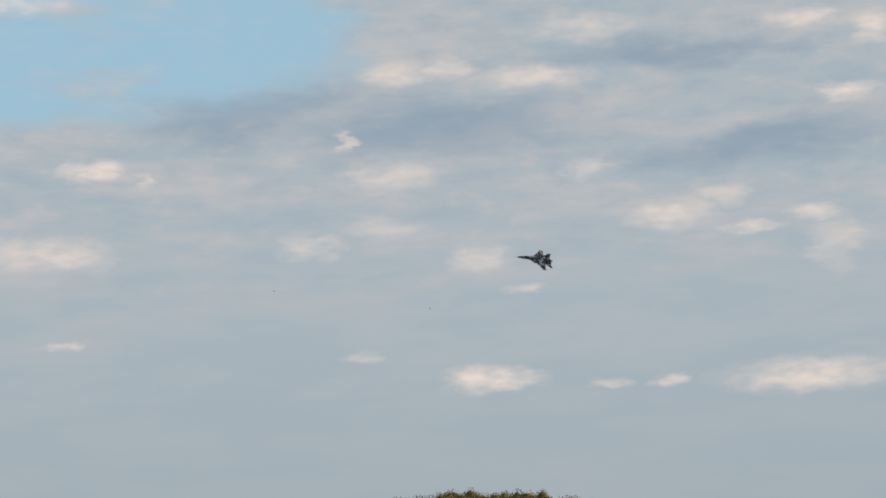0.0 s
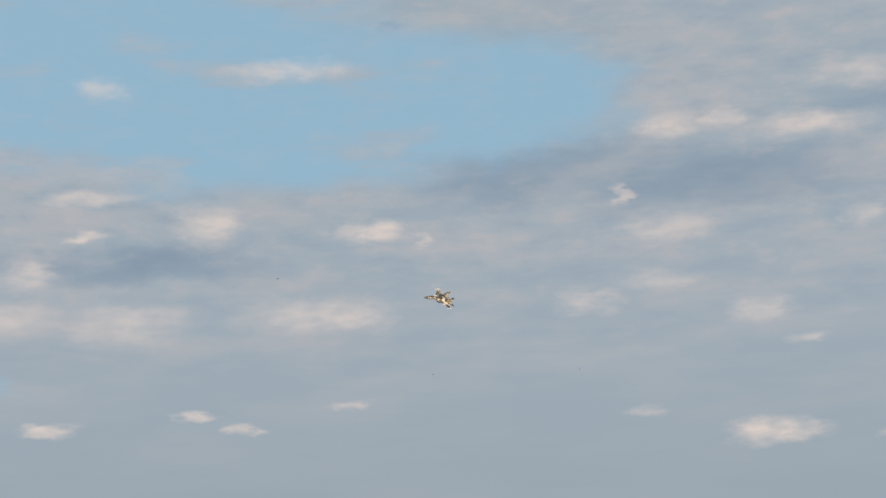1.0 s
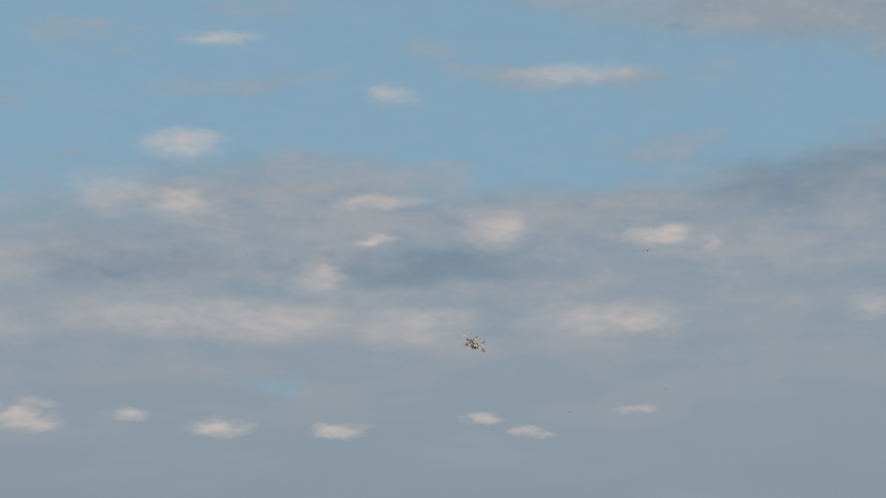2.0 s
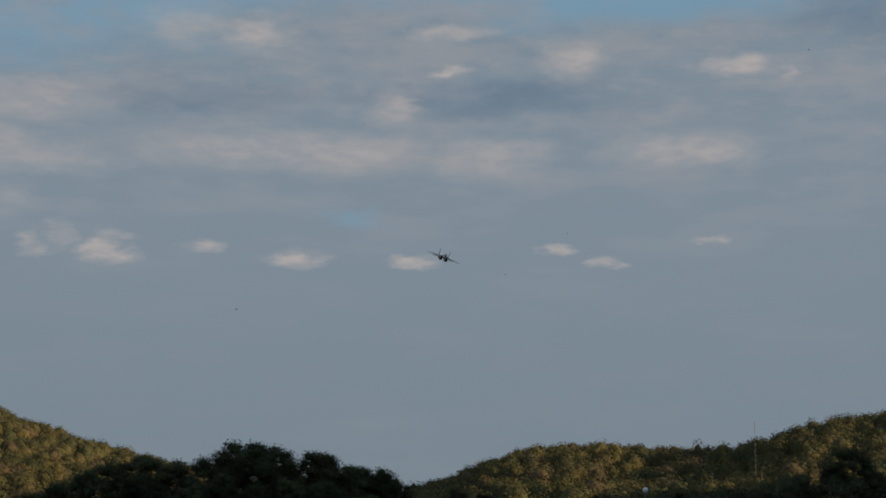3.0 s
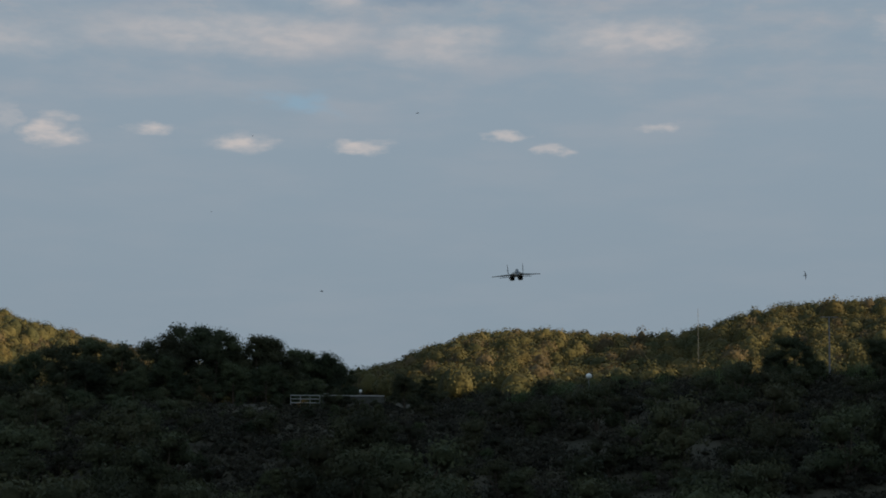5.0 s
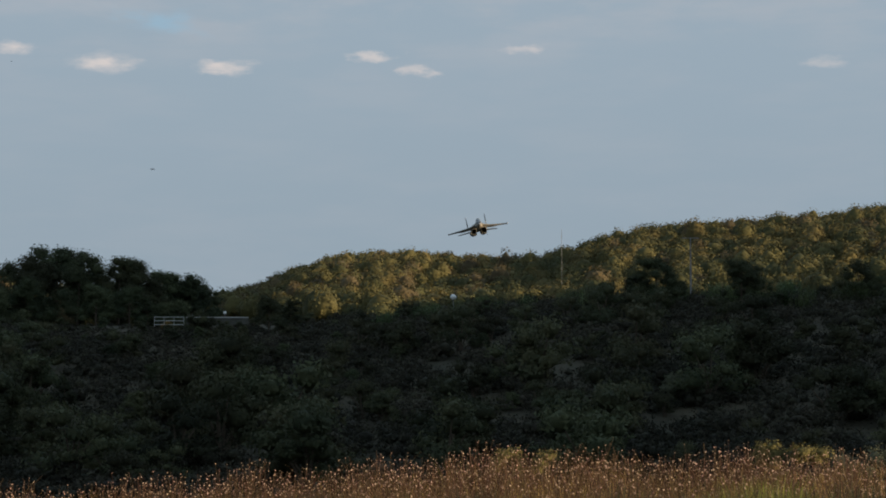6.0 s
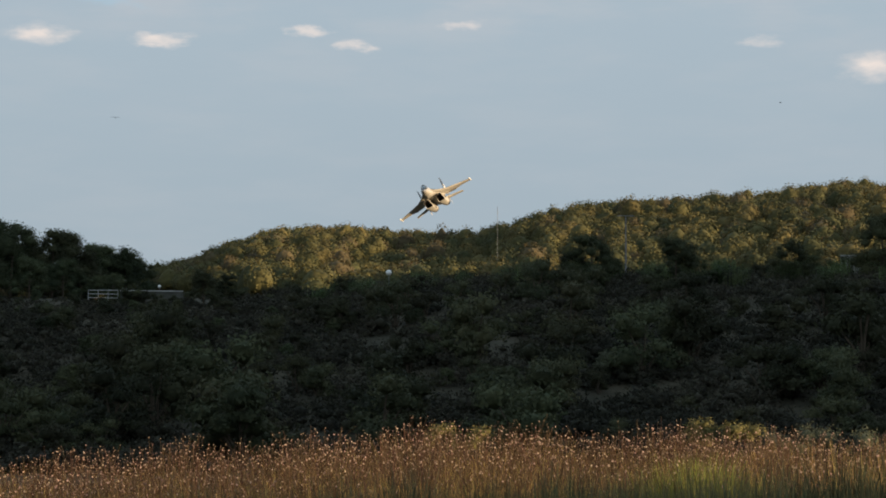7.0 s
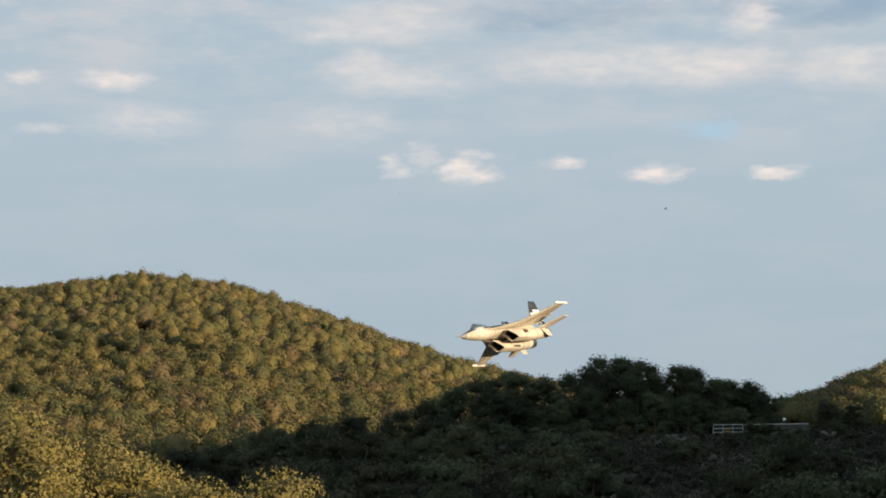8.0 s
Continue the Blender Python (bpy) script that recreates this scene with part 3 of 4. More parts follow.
def build_bank():
    rng = random.Random(5)
    def brow(az):
        """How high the brow's growth reaches, in degrees from the meadow."""
        return float(np.interp(az, (-24, -9.2, -5.4, -2.5, -0.3, 1.5, 4, 16), (3, 1.6, 1.6, 2.05, 2.28, 2.45, 2.68, 2.8))) + (0.1 * math.sin(az * 3.7) + 0.09 * math.sin(az * 8.3 + 1) + 0.04 if az > -4.6 else 0.0)

    def grow(name, kinds, tall, az, r, el, label, category, group):
        """A tree whose top stands at the elevation el, seen from the meadow."""
        x, y, z = spot(az, r)
        scale = (EYE + math.tan(radians(el)) * r - z) / tall
        plant(name, rng.choice(kinds), (x, y, z - 0.2), max(scale, 0.15), rng.uniform(0, 360), label, category, group)

    # the stand of pines behind the railing
    for az, r, el in [(-11.05, 196, 3.72), (-11.6, 192, 3.5), (-12.3, 198, 3.3), (-13.0, 190, 3.2), (-13.8, 196, 3.35), (-14.5, 190, 3.2), (-15.3, 194, 2.95), (-10.5, 191, 3.6), (-9.9, 199, 3.2),
                      (-9.4, 193, 3.48), (-8.9, 198, 3.38), (-8.35, 203, 3.12), (-7.8, 206, 3.0), (-7.4, 204, 3.0), (-7.0, 208, 2.75), (-8.6, 192, 2.4), (-8.15, 190, 2.3), (-7.75, 192, 2.35), (-7.2, 191, 2.1), (-16.1, 186, 2.6), (-17.1, 182, 2.35), (-18.3, 180, 2.2),
                      (-19.5, 178, 2.1), (-20.6, 176, 1.9), (-21.8, 172, 1.5), (-15.2, 176, 2.0), (-14.2, 172, 2.0), (-13.2, 172, 1.9), (-12.0, 174, 2.1), (-10.9, 170, 1.9), (-9.8, 172, 1.8), (-16.5, 168, 1.4)]:
        grow("pine_tree", PINES, 8.7, az, r, el, "dark green pine with a rounded crown, in evening shade", "tree", "pines on the bank")
    for az, r, el in [(-20.9, 166, 1.3), (-19.7, 160, 1.1), (-18.4, 164, 1.5), (-17.3, 158, 1.2), (-16.2, 162, 1.7), (-15.0, 158, 1.3), (-13.7, 160, 1.6), (-12.5, 158, 1.3), (-11.4, 162, 1.5), (-10.3, 158, 1.0),
                      (-14.0, 184, 2.75), (-12.7, 182, 2.6), (-11.8, 184, 2.9), (-10.0, 183, 2.75), (-9.1, 186, 2.7), (-18.9, 150, 0.3), (-16.8, 148, 0.4), (-14.4, 150, 0.5), (-12.0, 148, 0.3), (-9.5, 150, 0.2)]:
        grow("pine_tree", PINES, 8.7, az, r, el, "dark green pine with a rounded crown, in evening shade", "tree", "pines on the bank")
    # single trees along the bank's brow
    for az, r, el in [(-5.3, 170, 2.5), (-4.7, 172, 2.38), (-5.0, 162, 1.9), (5.4, 171, 3.5), (4.85, 173, 3.05), (5.95, 172, 2.95), (7.7, 171, 3.4), (8.25, 173, 2.95), (10.85, 173, 3.35), (11.35, 175, 2.95), (13.3, 176, 4.05), (13.9, 176, 3.6), (-6.0, 164, 1.4),
                      (-3.4, 158, 1.5), (-1.8, 150, 0.9), (0.6, 154, 1.3), (2.3, 146, 0.7), (3.9, 152, 1.3), (6.7, 148, 1.0), (9.2, 150, 1.2), (11.9, 152, 1.5), (-4.2, 138, 0.2), (-7.4, 146, 0.5), (1.4, 130, -0.3), (5.1, 132, -0.2), (10.3, 134, 0.0),
                      (-8.8, 168, 1.5), (-8.0, 166, 1.42), (-7.2, 167, 1.5), (-6.4, 166, 1.6), (-9.6, 150, 1.2), (-8.3, 140, 0.7), (-7.0, 150, 0.9), (-5.8, 146, 0.9), (-6.6, 128, -0.2), (-8.9, 126, -0.1), (-10.8, 134, 0.3), (-4.9, 150, 1.2), (-3.0, 140, 0.5), (-11.9, 124, 0.0), (-13.6, 136, 0.5), (-15.8, 134, 0.4)]:
        grow("pine_tree", PINES, 8.7, az, r, el, "small dark pine on the upper bank", "tree", "pines on the brow")
    for az, el in [(-9.0, 1.72), (-8.35, 1.68), (-8.1, 1.76), (-7.78, 1.74), (-7.45, 2.02), (-7.28, 1.98), (-7.1, 2.0), (-6.9, 1.98), (-6.6, 1.9), (-6.1, 1.84), (-5.7, 1.95), (-4.2, 2.1), (-3.5, 2.05)]:
        grow("shrub", SHRUBS, 2.75, az, 177, el, "dense dull green shrub on the shaded bank", "shrub", "shrubs on the bank")
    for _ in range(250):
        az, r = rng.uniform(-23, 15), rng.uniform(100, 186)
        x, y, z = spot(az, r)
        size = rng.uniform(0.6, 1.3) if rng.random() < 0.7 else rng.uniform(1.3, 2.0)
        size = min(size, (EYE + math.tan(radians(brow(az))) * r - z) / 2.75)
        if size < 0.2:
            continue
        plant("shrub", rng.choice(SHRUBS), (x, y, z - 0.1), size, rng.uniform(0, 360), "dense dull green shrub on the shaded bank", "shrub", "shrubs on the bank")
    for az, r, el in [(6.0, 132, 0.45), (5.55, 131, 0.2), (6.45, 131, 0.15), (7.1, 129, -0.5), (2.0, 126, -0.9)]:
        grow("round_shrub", PALE_SHRUBS, 2.75, az, r, el, "rounded pale grey-green shrub on the bank", "shrub", "pale shrubs")
    for az, r, el in [(8.2, 150, 1.0), (10.2, 146, 0.62), (12.3, 156, 1.45), (8.3, 152, 1.15)]:
        grow("cane_clump", CANES, 3.7, az, r, el, "small bright green cane clump on the open bank", "reeds", "cane on the bank")
    for _ in range(85):
        az, r = rng.uniform(-3, 15), rng.uniform(168, 186)
        x, y, z = spot(az, r)
        plant("cane_clump", rng.choice(CANES), (x, y, z - 0.1), max(0.25, min(rng.uniform(0.6, 1.05), (EYE + math.tan(radians(brow(az) + 0.08)) * r - z) / 3.7)), rng.uniform(0, 360), "tall green cane clump on the bank's brow", "reeds", "cane on the bank")
    # sunlit trees below the meadow's end
    for az, r, el in [(-28.6, 66, 2.8), (-27.0, 62, 2.4), (-26.0, 66, 2.1), (-25.0, 60, 1.6), (-24.3, 64, 1.3), (-23.4, 62, 1.35), (-22.6, 58, 1.0), (-21.6, 60, 1.1), (-20.7, 57, 0.35), (-19.8, 58, -0.5),
                      (-17.2, 52, -0.9), (-16.2, 50, -1.3), (-15.3, 50, -2.3), (-30.5, 64, 2.9), (-25.6, 54, 0.5), (-23.9, 53, 0.2), (-22.2, 52, -0.2), (-18.6, 56, -0.6), (-27.4, 54, 1.0)]:
        grow("olive_tree", OLIVES, 5.2, az, r, el, "olive-green leafy tree in golden low sun", "tree", "sunlit trees")
    # low bushes just past the meadow's edge
    for az, el in [(8.0, -1.5), (8.4, -1.36), (8.95, -1.4), (9.5, -1.46), (1.1, -1.58), (1.4, -1.55), (2.25, -1.6)]:
        grow("bush", BUSHES, 2.05, az, 25, el, "low yellow-green bush at the meadow's far edge", "bush", "bushes by the meadow")
    for az, el in [(10.3, -1.5), (10.75, -1.42), (11.3, -1.5), (12.6, -1.5), (13.1, -1.52)]:
        grow("bush", GREY_BUSHES, 2.3, az, 27, el, "low grey-green bush at the meadow's far edge", "bush", "bushes by the meadow")
    # unseen trees added beside the meadow to shade its near end
    for s, u in ((21, 8.9), (23, 3.0), (21, -4.0)):
        x, y = 0.970 * s + 0.242 * u, -0.242 * s + 0.970 * u
        plant("olive_tree", rng.choice(OLIVES), (x, y, float(land(x, y)) - 0.2), 1.2, rng.uniform(0, 360), "unseen olive-green tree added beside the meadow for its shade", "tree", "trees beside the meadow")
    # the undergrowth
    g = np.random.default_rng(8)
    k = 2600
    a, r = g.uniform(-25, 16, k), np.sqrt(g.uniform(95 ** 2, 192 ** 2, k))
    a = np.concatenate([a, g.uniform(-9.3, -5.3, 420)])
    r = np.concatenate([r, g.uniform(145, 180, 420)])
    x, y = np.sin(np.radians(a)) * r, np.cos(np.radians(a)) * r
    z = land(x, y)
    clumps = []
    for px, py, pz, pa, pr in zip(x, y, z, a, r):
        w = g.uniform(0.6, 1.6)
        if -9.2 < pa < -5.4 and pr > 150:      # low growth below the railing
            w = min(w * 0.45, 0.5)
        w = max(0.25, min(w, (EYE + math.tan(radians(brow(pa))) * pr - pz) / 1.3))
        clumps += [((px + g.normal(0, w * 0.5), py + g.normal(0, w * 0.5), pz + w * g.uniform(0.1, 0.5)), (w * 0.8, w * 0.8, w * g.uniform(0.4, 0.7))) for _ in range(3)]
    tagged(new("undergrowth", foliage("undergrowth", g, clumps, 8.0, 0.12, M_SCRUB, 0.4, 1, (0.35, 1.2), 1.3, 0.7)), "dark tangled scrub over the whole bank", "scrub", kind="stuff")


build_bank()


# ---- the meadow ----
def build_meadow():
    g = np.random.default_rng(9)

    def scatter(k, r0, r1, az0=-17.0, az1=17.0):
        a, r = g.uniform(az0, az1, k), np.sqrt(g.uniform(r0 * r0, r1 * r1, k))
        x, y = np.sin(np.radians(a)) * r, np.cos(np.radians(a)) * r
        return np.stack([x, y, land(x, y)], 1), a

    def blades(base, h, w, bend):
        k = len(base)
        t = g.uniform(0, math.tau, k)
        side = np.stack([np.cos(t), np.sin(t), 0 * t], 1) * w[:, None]
        tip = base + np.stack([g.normal(0, bend, k), g.normal(0, bend, k), h], 1)
        mid = base + (tip - base) * 0.55 + np.stack([0 * h, 0 * h, h * 0.06], 1)
        low = np.stack([base - side, base + side, mid + side * 0.7, mid - side * 0.7], 1)
        top = np.stack([mid - side * 0.7, mid + side * 0.7, tip + side * 0.15, tip - side * 0.15], 1)
        return np.concatenate([low, top]).reshape(-1, 3)

    base, a = scatter(44000, 11.2, 17.0)
    tuft = 0.5 + 0.5 * np.sin(base[:, 0] * 5.1 + np.sin(base[:, 1] * 3.3) * 2) * np.cos(base[:, 1] * 4.3 + base[:, 0])
    h = g.uniform(0.4, 0.7, len(base)) * (0.8 + 0.4 * tuft)
    tagged(new("dry_grass", quads_mesh("dry_grass", blades(base, h, g.uniform(0.0015, 0.0034, len(base)), 0.15), M_STRAW)), "tall golden dry meadow grass in low sun", "grass", kind="stuff")
    base, a = scatter(4200, 11.2, 12.4, 6.8, 9.9)
    h = g.uniform(0.55, 0.9, len(base)) * (1 - 0.25 * np.abs(a - 8.3) / 1.6)
    tagged(new("green_grass", quads_mesh("green_grass", blades(base, h, g.uniform(0.003, 0.006, len(base)), 0.14), M_GREEN)), "patch of fresh green grass among the dry stalks", "grass", kind="stuff")
    base, a = scatter(15000, 9.3, 11.2)
    h = g.uniform(0.62, 0.86, len(base)) + 0.04 * np.sin(a * 1.3 + 2) + 0.05 * np.sin(a * 3.1) + 0.05 * ease(3, 8, a)
    tagged(new("weeds", quads_mesh("weeds", blades(base, h, g.uniform(0.002, 0.0045, len(base)), 0.1), M_WEED)), "dull grey-green weeds at the meadow's shaded near side", "weeds", kind="stuff")
    # tall weeds whose dark colour replaces the shade on this corner
    base, a = scatter(3400, 10.9, 11.3, 9.4, 14.0)
    h = g.uniform(0.5, 1.02, len(base)) * (1 - 0.22 * np.abs(np.sin(a * 2.3))) * (0.68 + 0.32 * ease(10, 11.5, a))
    tagged(new("tall_weeds", quads_mesh("tall_weeds", blades(base, h, g.uniform(0.003, 0.007, len(base)), 0.12), M_SHADED_WEED)), "clump of tall weeds at the meadow's side, shade put into their dark colour", "weeds", kind="stuff")
    base, a = scatter(150, 11.2, 13.0, 10.8, 15.0)
    h = g.uniform(0.75, 1.0, len(base))
    tagged(new("tall_grass", quads_mesh("tall_grass", blades(base, h, g.uniform(0.002, 0.004, len(base)), 0.12), M_STRAW)), "sparse tall straw-coloured grass tufts", "grass", kind="stuff")
    base, a = scatter(14000, 1.0, 9.4, -180, 180)
    tagged(new("short_grass", quads_mesh("short_grass", blades(base, g.uniform(0.08, 0.3, len(base)), g.uniform(0.002, 0.005, len(base)), 0.06), M_WEED)), "short dull grass round the standing place", "grass", kind="stuff")
    # tussocks whose blades fan out from one root
    base, a = scatter(330, 11.2, 13.4)
    base = np.repeat(base, 44, axis=0)
    h = np.repeat(g.uniform(0.45, 0.72, 330), 44) * g.uniform(0.6, 1.1, len(base))
    tagged(new("grass_tussocks", quads_mesh("grass_tussocks", blades(base + g.normal(0, 0.025, base.shape) * (1, 1, 0), h, g.uniform(0.0015, 0.003, len(base)), 0.17), M_STRAW)), "fanned golden tussocks of dry meadow grass", "grass", kind="stuff")
    # stalks with round seed heads
    base, a = scatter(7000, 11.3, 16.8)
    stalks, heads = [], []
    h = 0.63 - 0.02 * ease(4, 8, a) + 0.27 * g.uniform(0, 1, len(base)) ** 0.9 + 0.03 * np.sin(a * 1.9) + 0.025 * np.sin(a * 0.8 + 1) + 0.03 * np.sin(base[:, 0] * 7 + base[:, 1] * 5)
    tops = base + np.stack([g.normal(0, 0.09, len(base)), g.normal(0, 0.09, len(base)), h], 1)
    w = np.full(len(base), 0.0016)
    for turn in (0, 1):
        side = np.array([[w[0], 0, 0], [0, w[0], 0]][turn])
        stalks.append(np.stack([base - side, base + side, tops + side * 0.6, tops - side * 0.6], 1).reshape(-1, 3))
    twigs = []
    for _ in range(3):
        start = base + (tops - base) * g.uniform(0.5, 0.9, len(base))[:, None]
        end = start + np.stack([g.normal(0, 0.07, len(base)), g.normal(0, 0.07, len(base)), g.uniform(0.05, 0.17, len(base))], 1)
        side = np.array([0.0011, 0.0, 0.0])
        stalks.append(np.stack([start - side, start + side, end + side, end - side], 1).reshape(-1, 3))
        twigs.append(end)
    tagged(new("stalks", quads_mesh("stalks", np.concatenate(stalks), M_STALK)), "brown dry branching stalks across the meadow", "stalks", kind="stuff")
    ends = np.concatenate([tops] + twigs)
    size = g.uniform(0.003, 0.0078, len(ends)) * np.where(np.arange(len(ends)) < len(tops), 1.1, 0.6)
    size = size * np.where(np.tile(h, 4) > 0.7, 1.0, 0.42)
    seed = np.array([[1, 0, 0], [-0.5, 0.87, 0], [-0.5, -0.87, 0], [0, 0, 1.0], [0, 0, -0.9]])
    tri = np.array([[0, 1, 3], [1, 2, 3], [2, 0, 3], [1, 0, 4], [2, 1, 4], [0, 2, 4]])
    verts = (ends[:, None, :] + seed[None] * size[:, None, None]).reshape(-1, 3)
    faces = (tri[None] + 5 * np.arange(len(ends))[:, None, None]).reshape(-1, 3)
    me = bpy.data.meshes.new("seed_heads")
    me.vertices.add(len(verts))
    me.vertices.foreach_set("co", verts.astype(np.float32).ravel())
    me.loops.add(faces.size)
    me.loops.foreach_set("vertex_index", faces.astype(np.int32).ravel())
    me.polygons.add(len(faces))
    me.polygons.foreach_set("loop_start", np.arange(0, faces.size, 3, dtype=np.int32))
    me.materials.append(M_HEAD)
    me.update(calc_edges=True)
    tagged(new("seed_heads", me), "small round pinkish-brown dry seed heads", "seed heads", kind="stuff")


build_meadow()


# ---- railing, lamps, mast ----
def build_fixtures():
    x0, y0, z0 = spot(-8.42, 181)
    x1, y1, z1 = spot(-7.62, 181)
    top = EYE + math.tan(radians(1.88)) * 181
    a, b = Vector((x0, y0, 0)), Vector((x1, y1, 0))
    fence = tagged(new("railing"), "white painted metal railing beside the road on the bank", "railing")
    for i in range(4):
        p = a.lerp(b, i / 3)
        bm = bmesh.new()
        box(bm, p.x - 0.02, p.x + 0.02, p.y - 0.02, p.y + 0.02, min(z0, z1) - 0.5, top, 0.008)
        part("post", bm, M_RAIL, fence)
    for h in (0.03, 0.35, 0.68):
        bm = bmesh.new()
        tube(bm, [a + Vector((0, -0.05, top - h)), b + Vector((0, -0.05, top - h))], [0.026, 0.026], 8)
        part("rail", bm, M_RAIL, fence)
    # parapet that carries on from the railing
    c = Vector((*spot(-5.85, 181)[:2], 0))
    d = (c - b).normalized()
    n = Vector((-d.y, d.x, 0))
    wall = tagged(new("parapet"), "low weathered concrete parapet with a pale coping", "wall")
    for name, w, low, high, m in (("wall_body", 0.15, -0.7, -0.1, M_CONCRETE), ("coping", 0.21, -0.1, 0.0, M_COPING)):
        bm = bmesh.new()
        loft(bm, [[p + n * w + Vector((0, 0, top + low)), p - n * w + Vector((0, 0, top + low)), p - n * w + Vector((0, 0, top + high)), p + n * w + Vector((0, 0, top + high))] for p in (b + d * 0.2, c)])
        part(name, bm, m, wall)

    # low wall beside the road above the cane
    p, q = Vector((*spot(12.15, 186)[:2], 0)), Vector((*spot(12.75, 186)[:2], 0))
    high = EYE + math.tan(radians(2.92)) * 186
    d = (q - p).normalized()
    n = Vector((-d.y, d.x, 0))
    block = tagged(new("low_wall"), "short pale concrete wall beside the road", "wall")
    for name, w, a0, a1, m in (("wall_body", 0.2, -2.2, -0.1, M_COPING), ("coping", 0.26, -0.1, 0.0, M_RAIL)):
        bm = bmesh.new()
        loft(bm, [[v + n * w + Vector((0, 0, high + a0)), v - n * w + Vector((0, 0, high + a0)), v - n * w + Vector((0, 0, high + a1)), v + n * w + Vector((0, 0, high + a1))] for v in (p, q)])
        part(name, bm, m, block)

    def globe_lamp(az, r, el, size, label):
        x, y, z = spot(az, r)
        h = EYE + math.tan(radians(el)) * r - z
        lamp = tagged(new("globe_lamp"), label, "street lamp", "globe lamps")
        lamp.location = (x, y, z)
        bm = bmesh.new()
        tube(bm, [(0, 0, -0.3), (0, 0, 0.4), (0, 0, 0.42), (0, 0, h - size)], [0.09, 0.09, 0.05, 0.04], 10)
        part("post", bm, M_STEEL, lamp)
        bm = bmesh.new()
        bmesh.ops.create_uvsphere(bm, u_segments=16, v_segments=10, radius=size, matrix=Matrix.Translation((0, 0, h)))
        part("globe", bm, M_GLOBE, lamp, "white opal globe")
        bm = bmesh.new()
        tube(bm, [(0, 0, h - size * 1.15), (0, 0, h - size * 0.8)], [0.09, 0.13], 12)
        part("collar", bm, M_STEEL, lamp)

    globe_lamp(-0.21, 184, 2.42, 0.26, "white globe street lamp above the bank's brow")
    globe_lamp(-6.5, 184, 1.99, 0.14, "small white globe lamp behind the parapet")

    def twin_lamp(az, r, el):
        x, y, z = spot(az, r)
        h = EYE + math.tan(radians(el)) * r - z
        lamp = tagged(new("street_lamp"), "tall grey steel street lamp with twin heads", "street lamp")
        lamp.location = (x, y, z)
        bm = bmesh.new()
        tube(bm, [(0, 0, -0.4), (0, 0, h * 0.5), (0, 0, h)], [0.12, 0.09, 0.06], 10)
        part("pole", bm, M_STEEL, lamp)
        bm = bmesh.new()
        tube(bm, [(-0.5, 0, h), (0, 0, h + 0.05), (0.5, 0, h)], [0.035, 0.04, 0.035], 8)
        part("arm", bm, M_STEEL, lamp)
        for s in (-1, 1):
            bm = bmesh.new()
            box(bm, s * 0.62 - 0.26, s * 0.62 + 0.26, -0.13, 0.13, h - 0.03, h + 0.09, 0.03)
            part("lamp_head", bm, M_STEEL, lamp)

    twin_lamp(6.33, 215, 4.0)

    def mast(az, r, el):
        x, y, z = spot(az, r)
        h = EYE + math.tan(radians(el)) * r - z
        ob = tagged(new("radio_mast"), "thin grey radio mast with cross stays on the hillside", "mast")
        ob.location = (x, y, z)
        for k in range(3):
            t = k * math.tau / 3
            bm = bmesh.new()
            tube(bm, [(0.06 * math.cos(t), 0.06 * math.sin(t), -0.3), (0.06 * math.cos(t), 0.06 * math.sin(t), h * 0.94)], [0.012, 0.01], 6)
            part("leg", bm, M_STEEL, ob)
        for j in range(int(h / 0.8)):
            for k in range(3):
                t, t2 = k * math.tau / 3, (k + 1) * math.tau / 3
                bm = bmesh.new()
                tube(bm, [(0.06 * math.cos(t), 0.06 * math.sin(t), j * 0.8), (0.06 * math.cos(t2), 0.06 * math.sin(t2), j * 0.8 + 0.7)], [0.007, 0.007], 4)
                part("brace", bm, M_STEEL, ob)
        bm = bmesh.new()
        tube(bm, [(0, 0, h * 0.92), (0, 0, h)], [0.02, 0.01], 6)
        part("whip", bm, M_STEEL, ob)

    mast(2.79, 330, 4.28)


build_fixtures()


# ---- the model jet ----
def oval(x, w, h, z=0.0, y=0.0, k=24, square=2.4, flat_low=1.0):
    """A ring across the jet's length: half width, half height."""
    ring = []
    for i in range(k):
        t = i * math.tau / k
        c, s = math.cos(t), math.sin(t)
        v = math.copysign(abs(s) ** (2 / square), s) * h
        ring.append((x, y + math.copysign(abs(c) ** (2 / square), c) * w, z + (v if v > 0 else v * flat_low)))
    return ring


JET = 1 / 9.0


def scaled(rings):
    return [[Vector(p) * JET for p in ring] for ring in rings]


def slab(bm, outline, thick, lift=0.0):
    """A wing-like slab: outline of (x, y, z, half thickness factor)."""
    top, low = [], []
    for x, y, z, f in outline:
        top.append(bm.verts.new(Vector((x, y, z + thick * f)) * JET))
        low.append(bm.verts.new(Vector((x, y, z - thick * f)) * JET))
    k = len(outline)
    bm.faces.new(top)
    bm.faces.new(low[::-1])
    for i in range(k):
        j = (i + 1) % k
        bm.faces.new((top[i], low[i], low[j], top[j]))
    bmesh.ops.remove_doubles(bm, verts=bm.verts, dist=1e-5)


def aerofoil(bm, stations, k=10):
    """A tapered wing from stations (leading x, trailing x, y, z, thickness)."""
    rings = []
    for lead, trail, y, z, th in stations:
        ring = []
        for i in range(2 * k):
            t = i / k if i < k else (2 * k - i) / k
            f = 2.6 * th * (math.sqrt(max(t, 0)) * (1 - t)) + 0.012
            ring.append((lead + (trail - lead) * t, y, z + (f if i < k else -f)))
        rings.append(ring)
    loft(bm, scaled(rings))


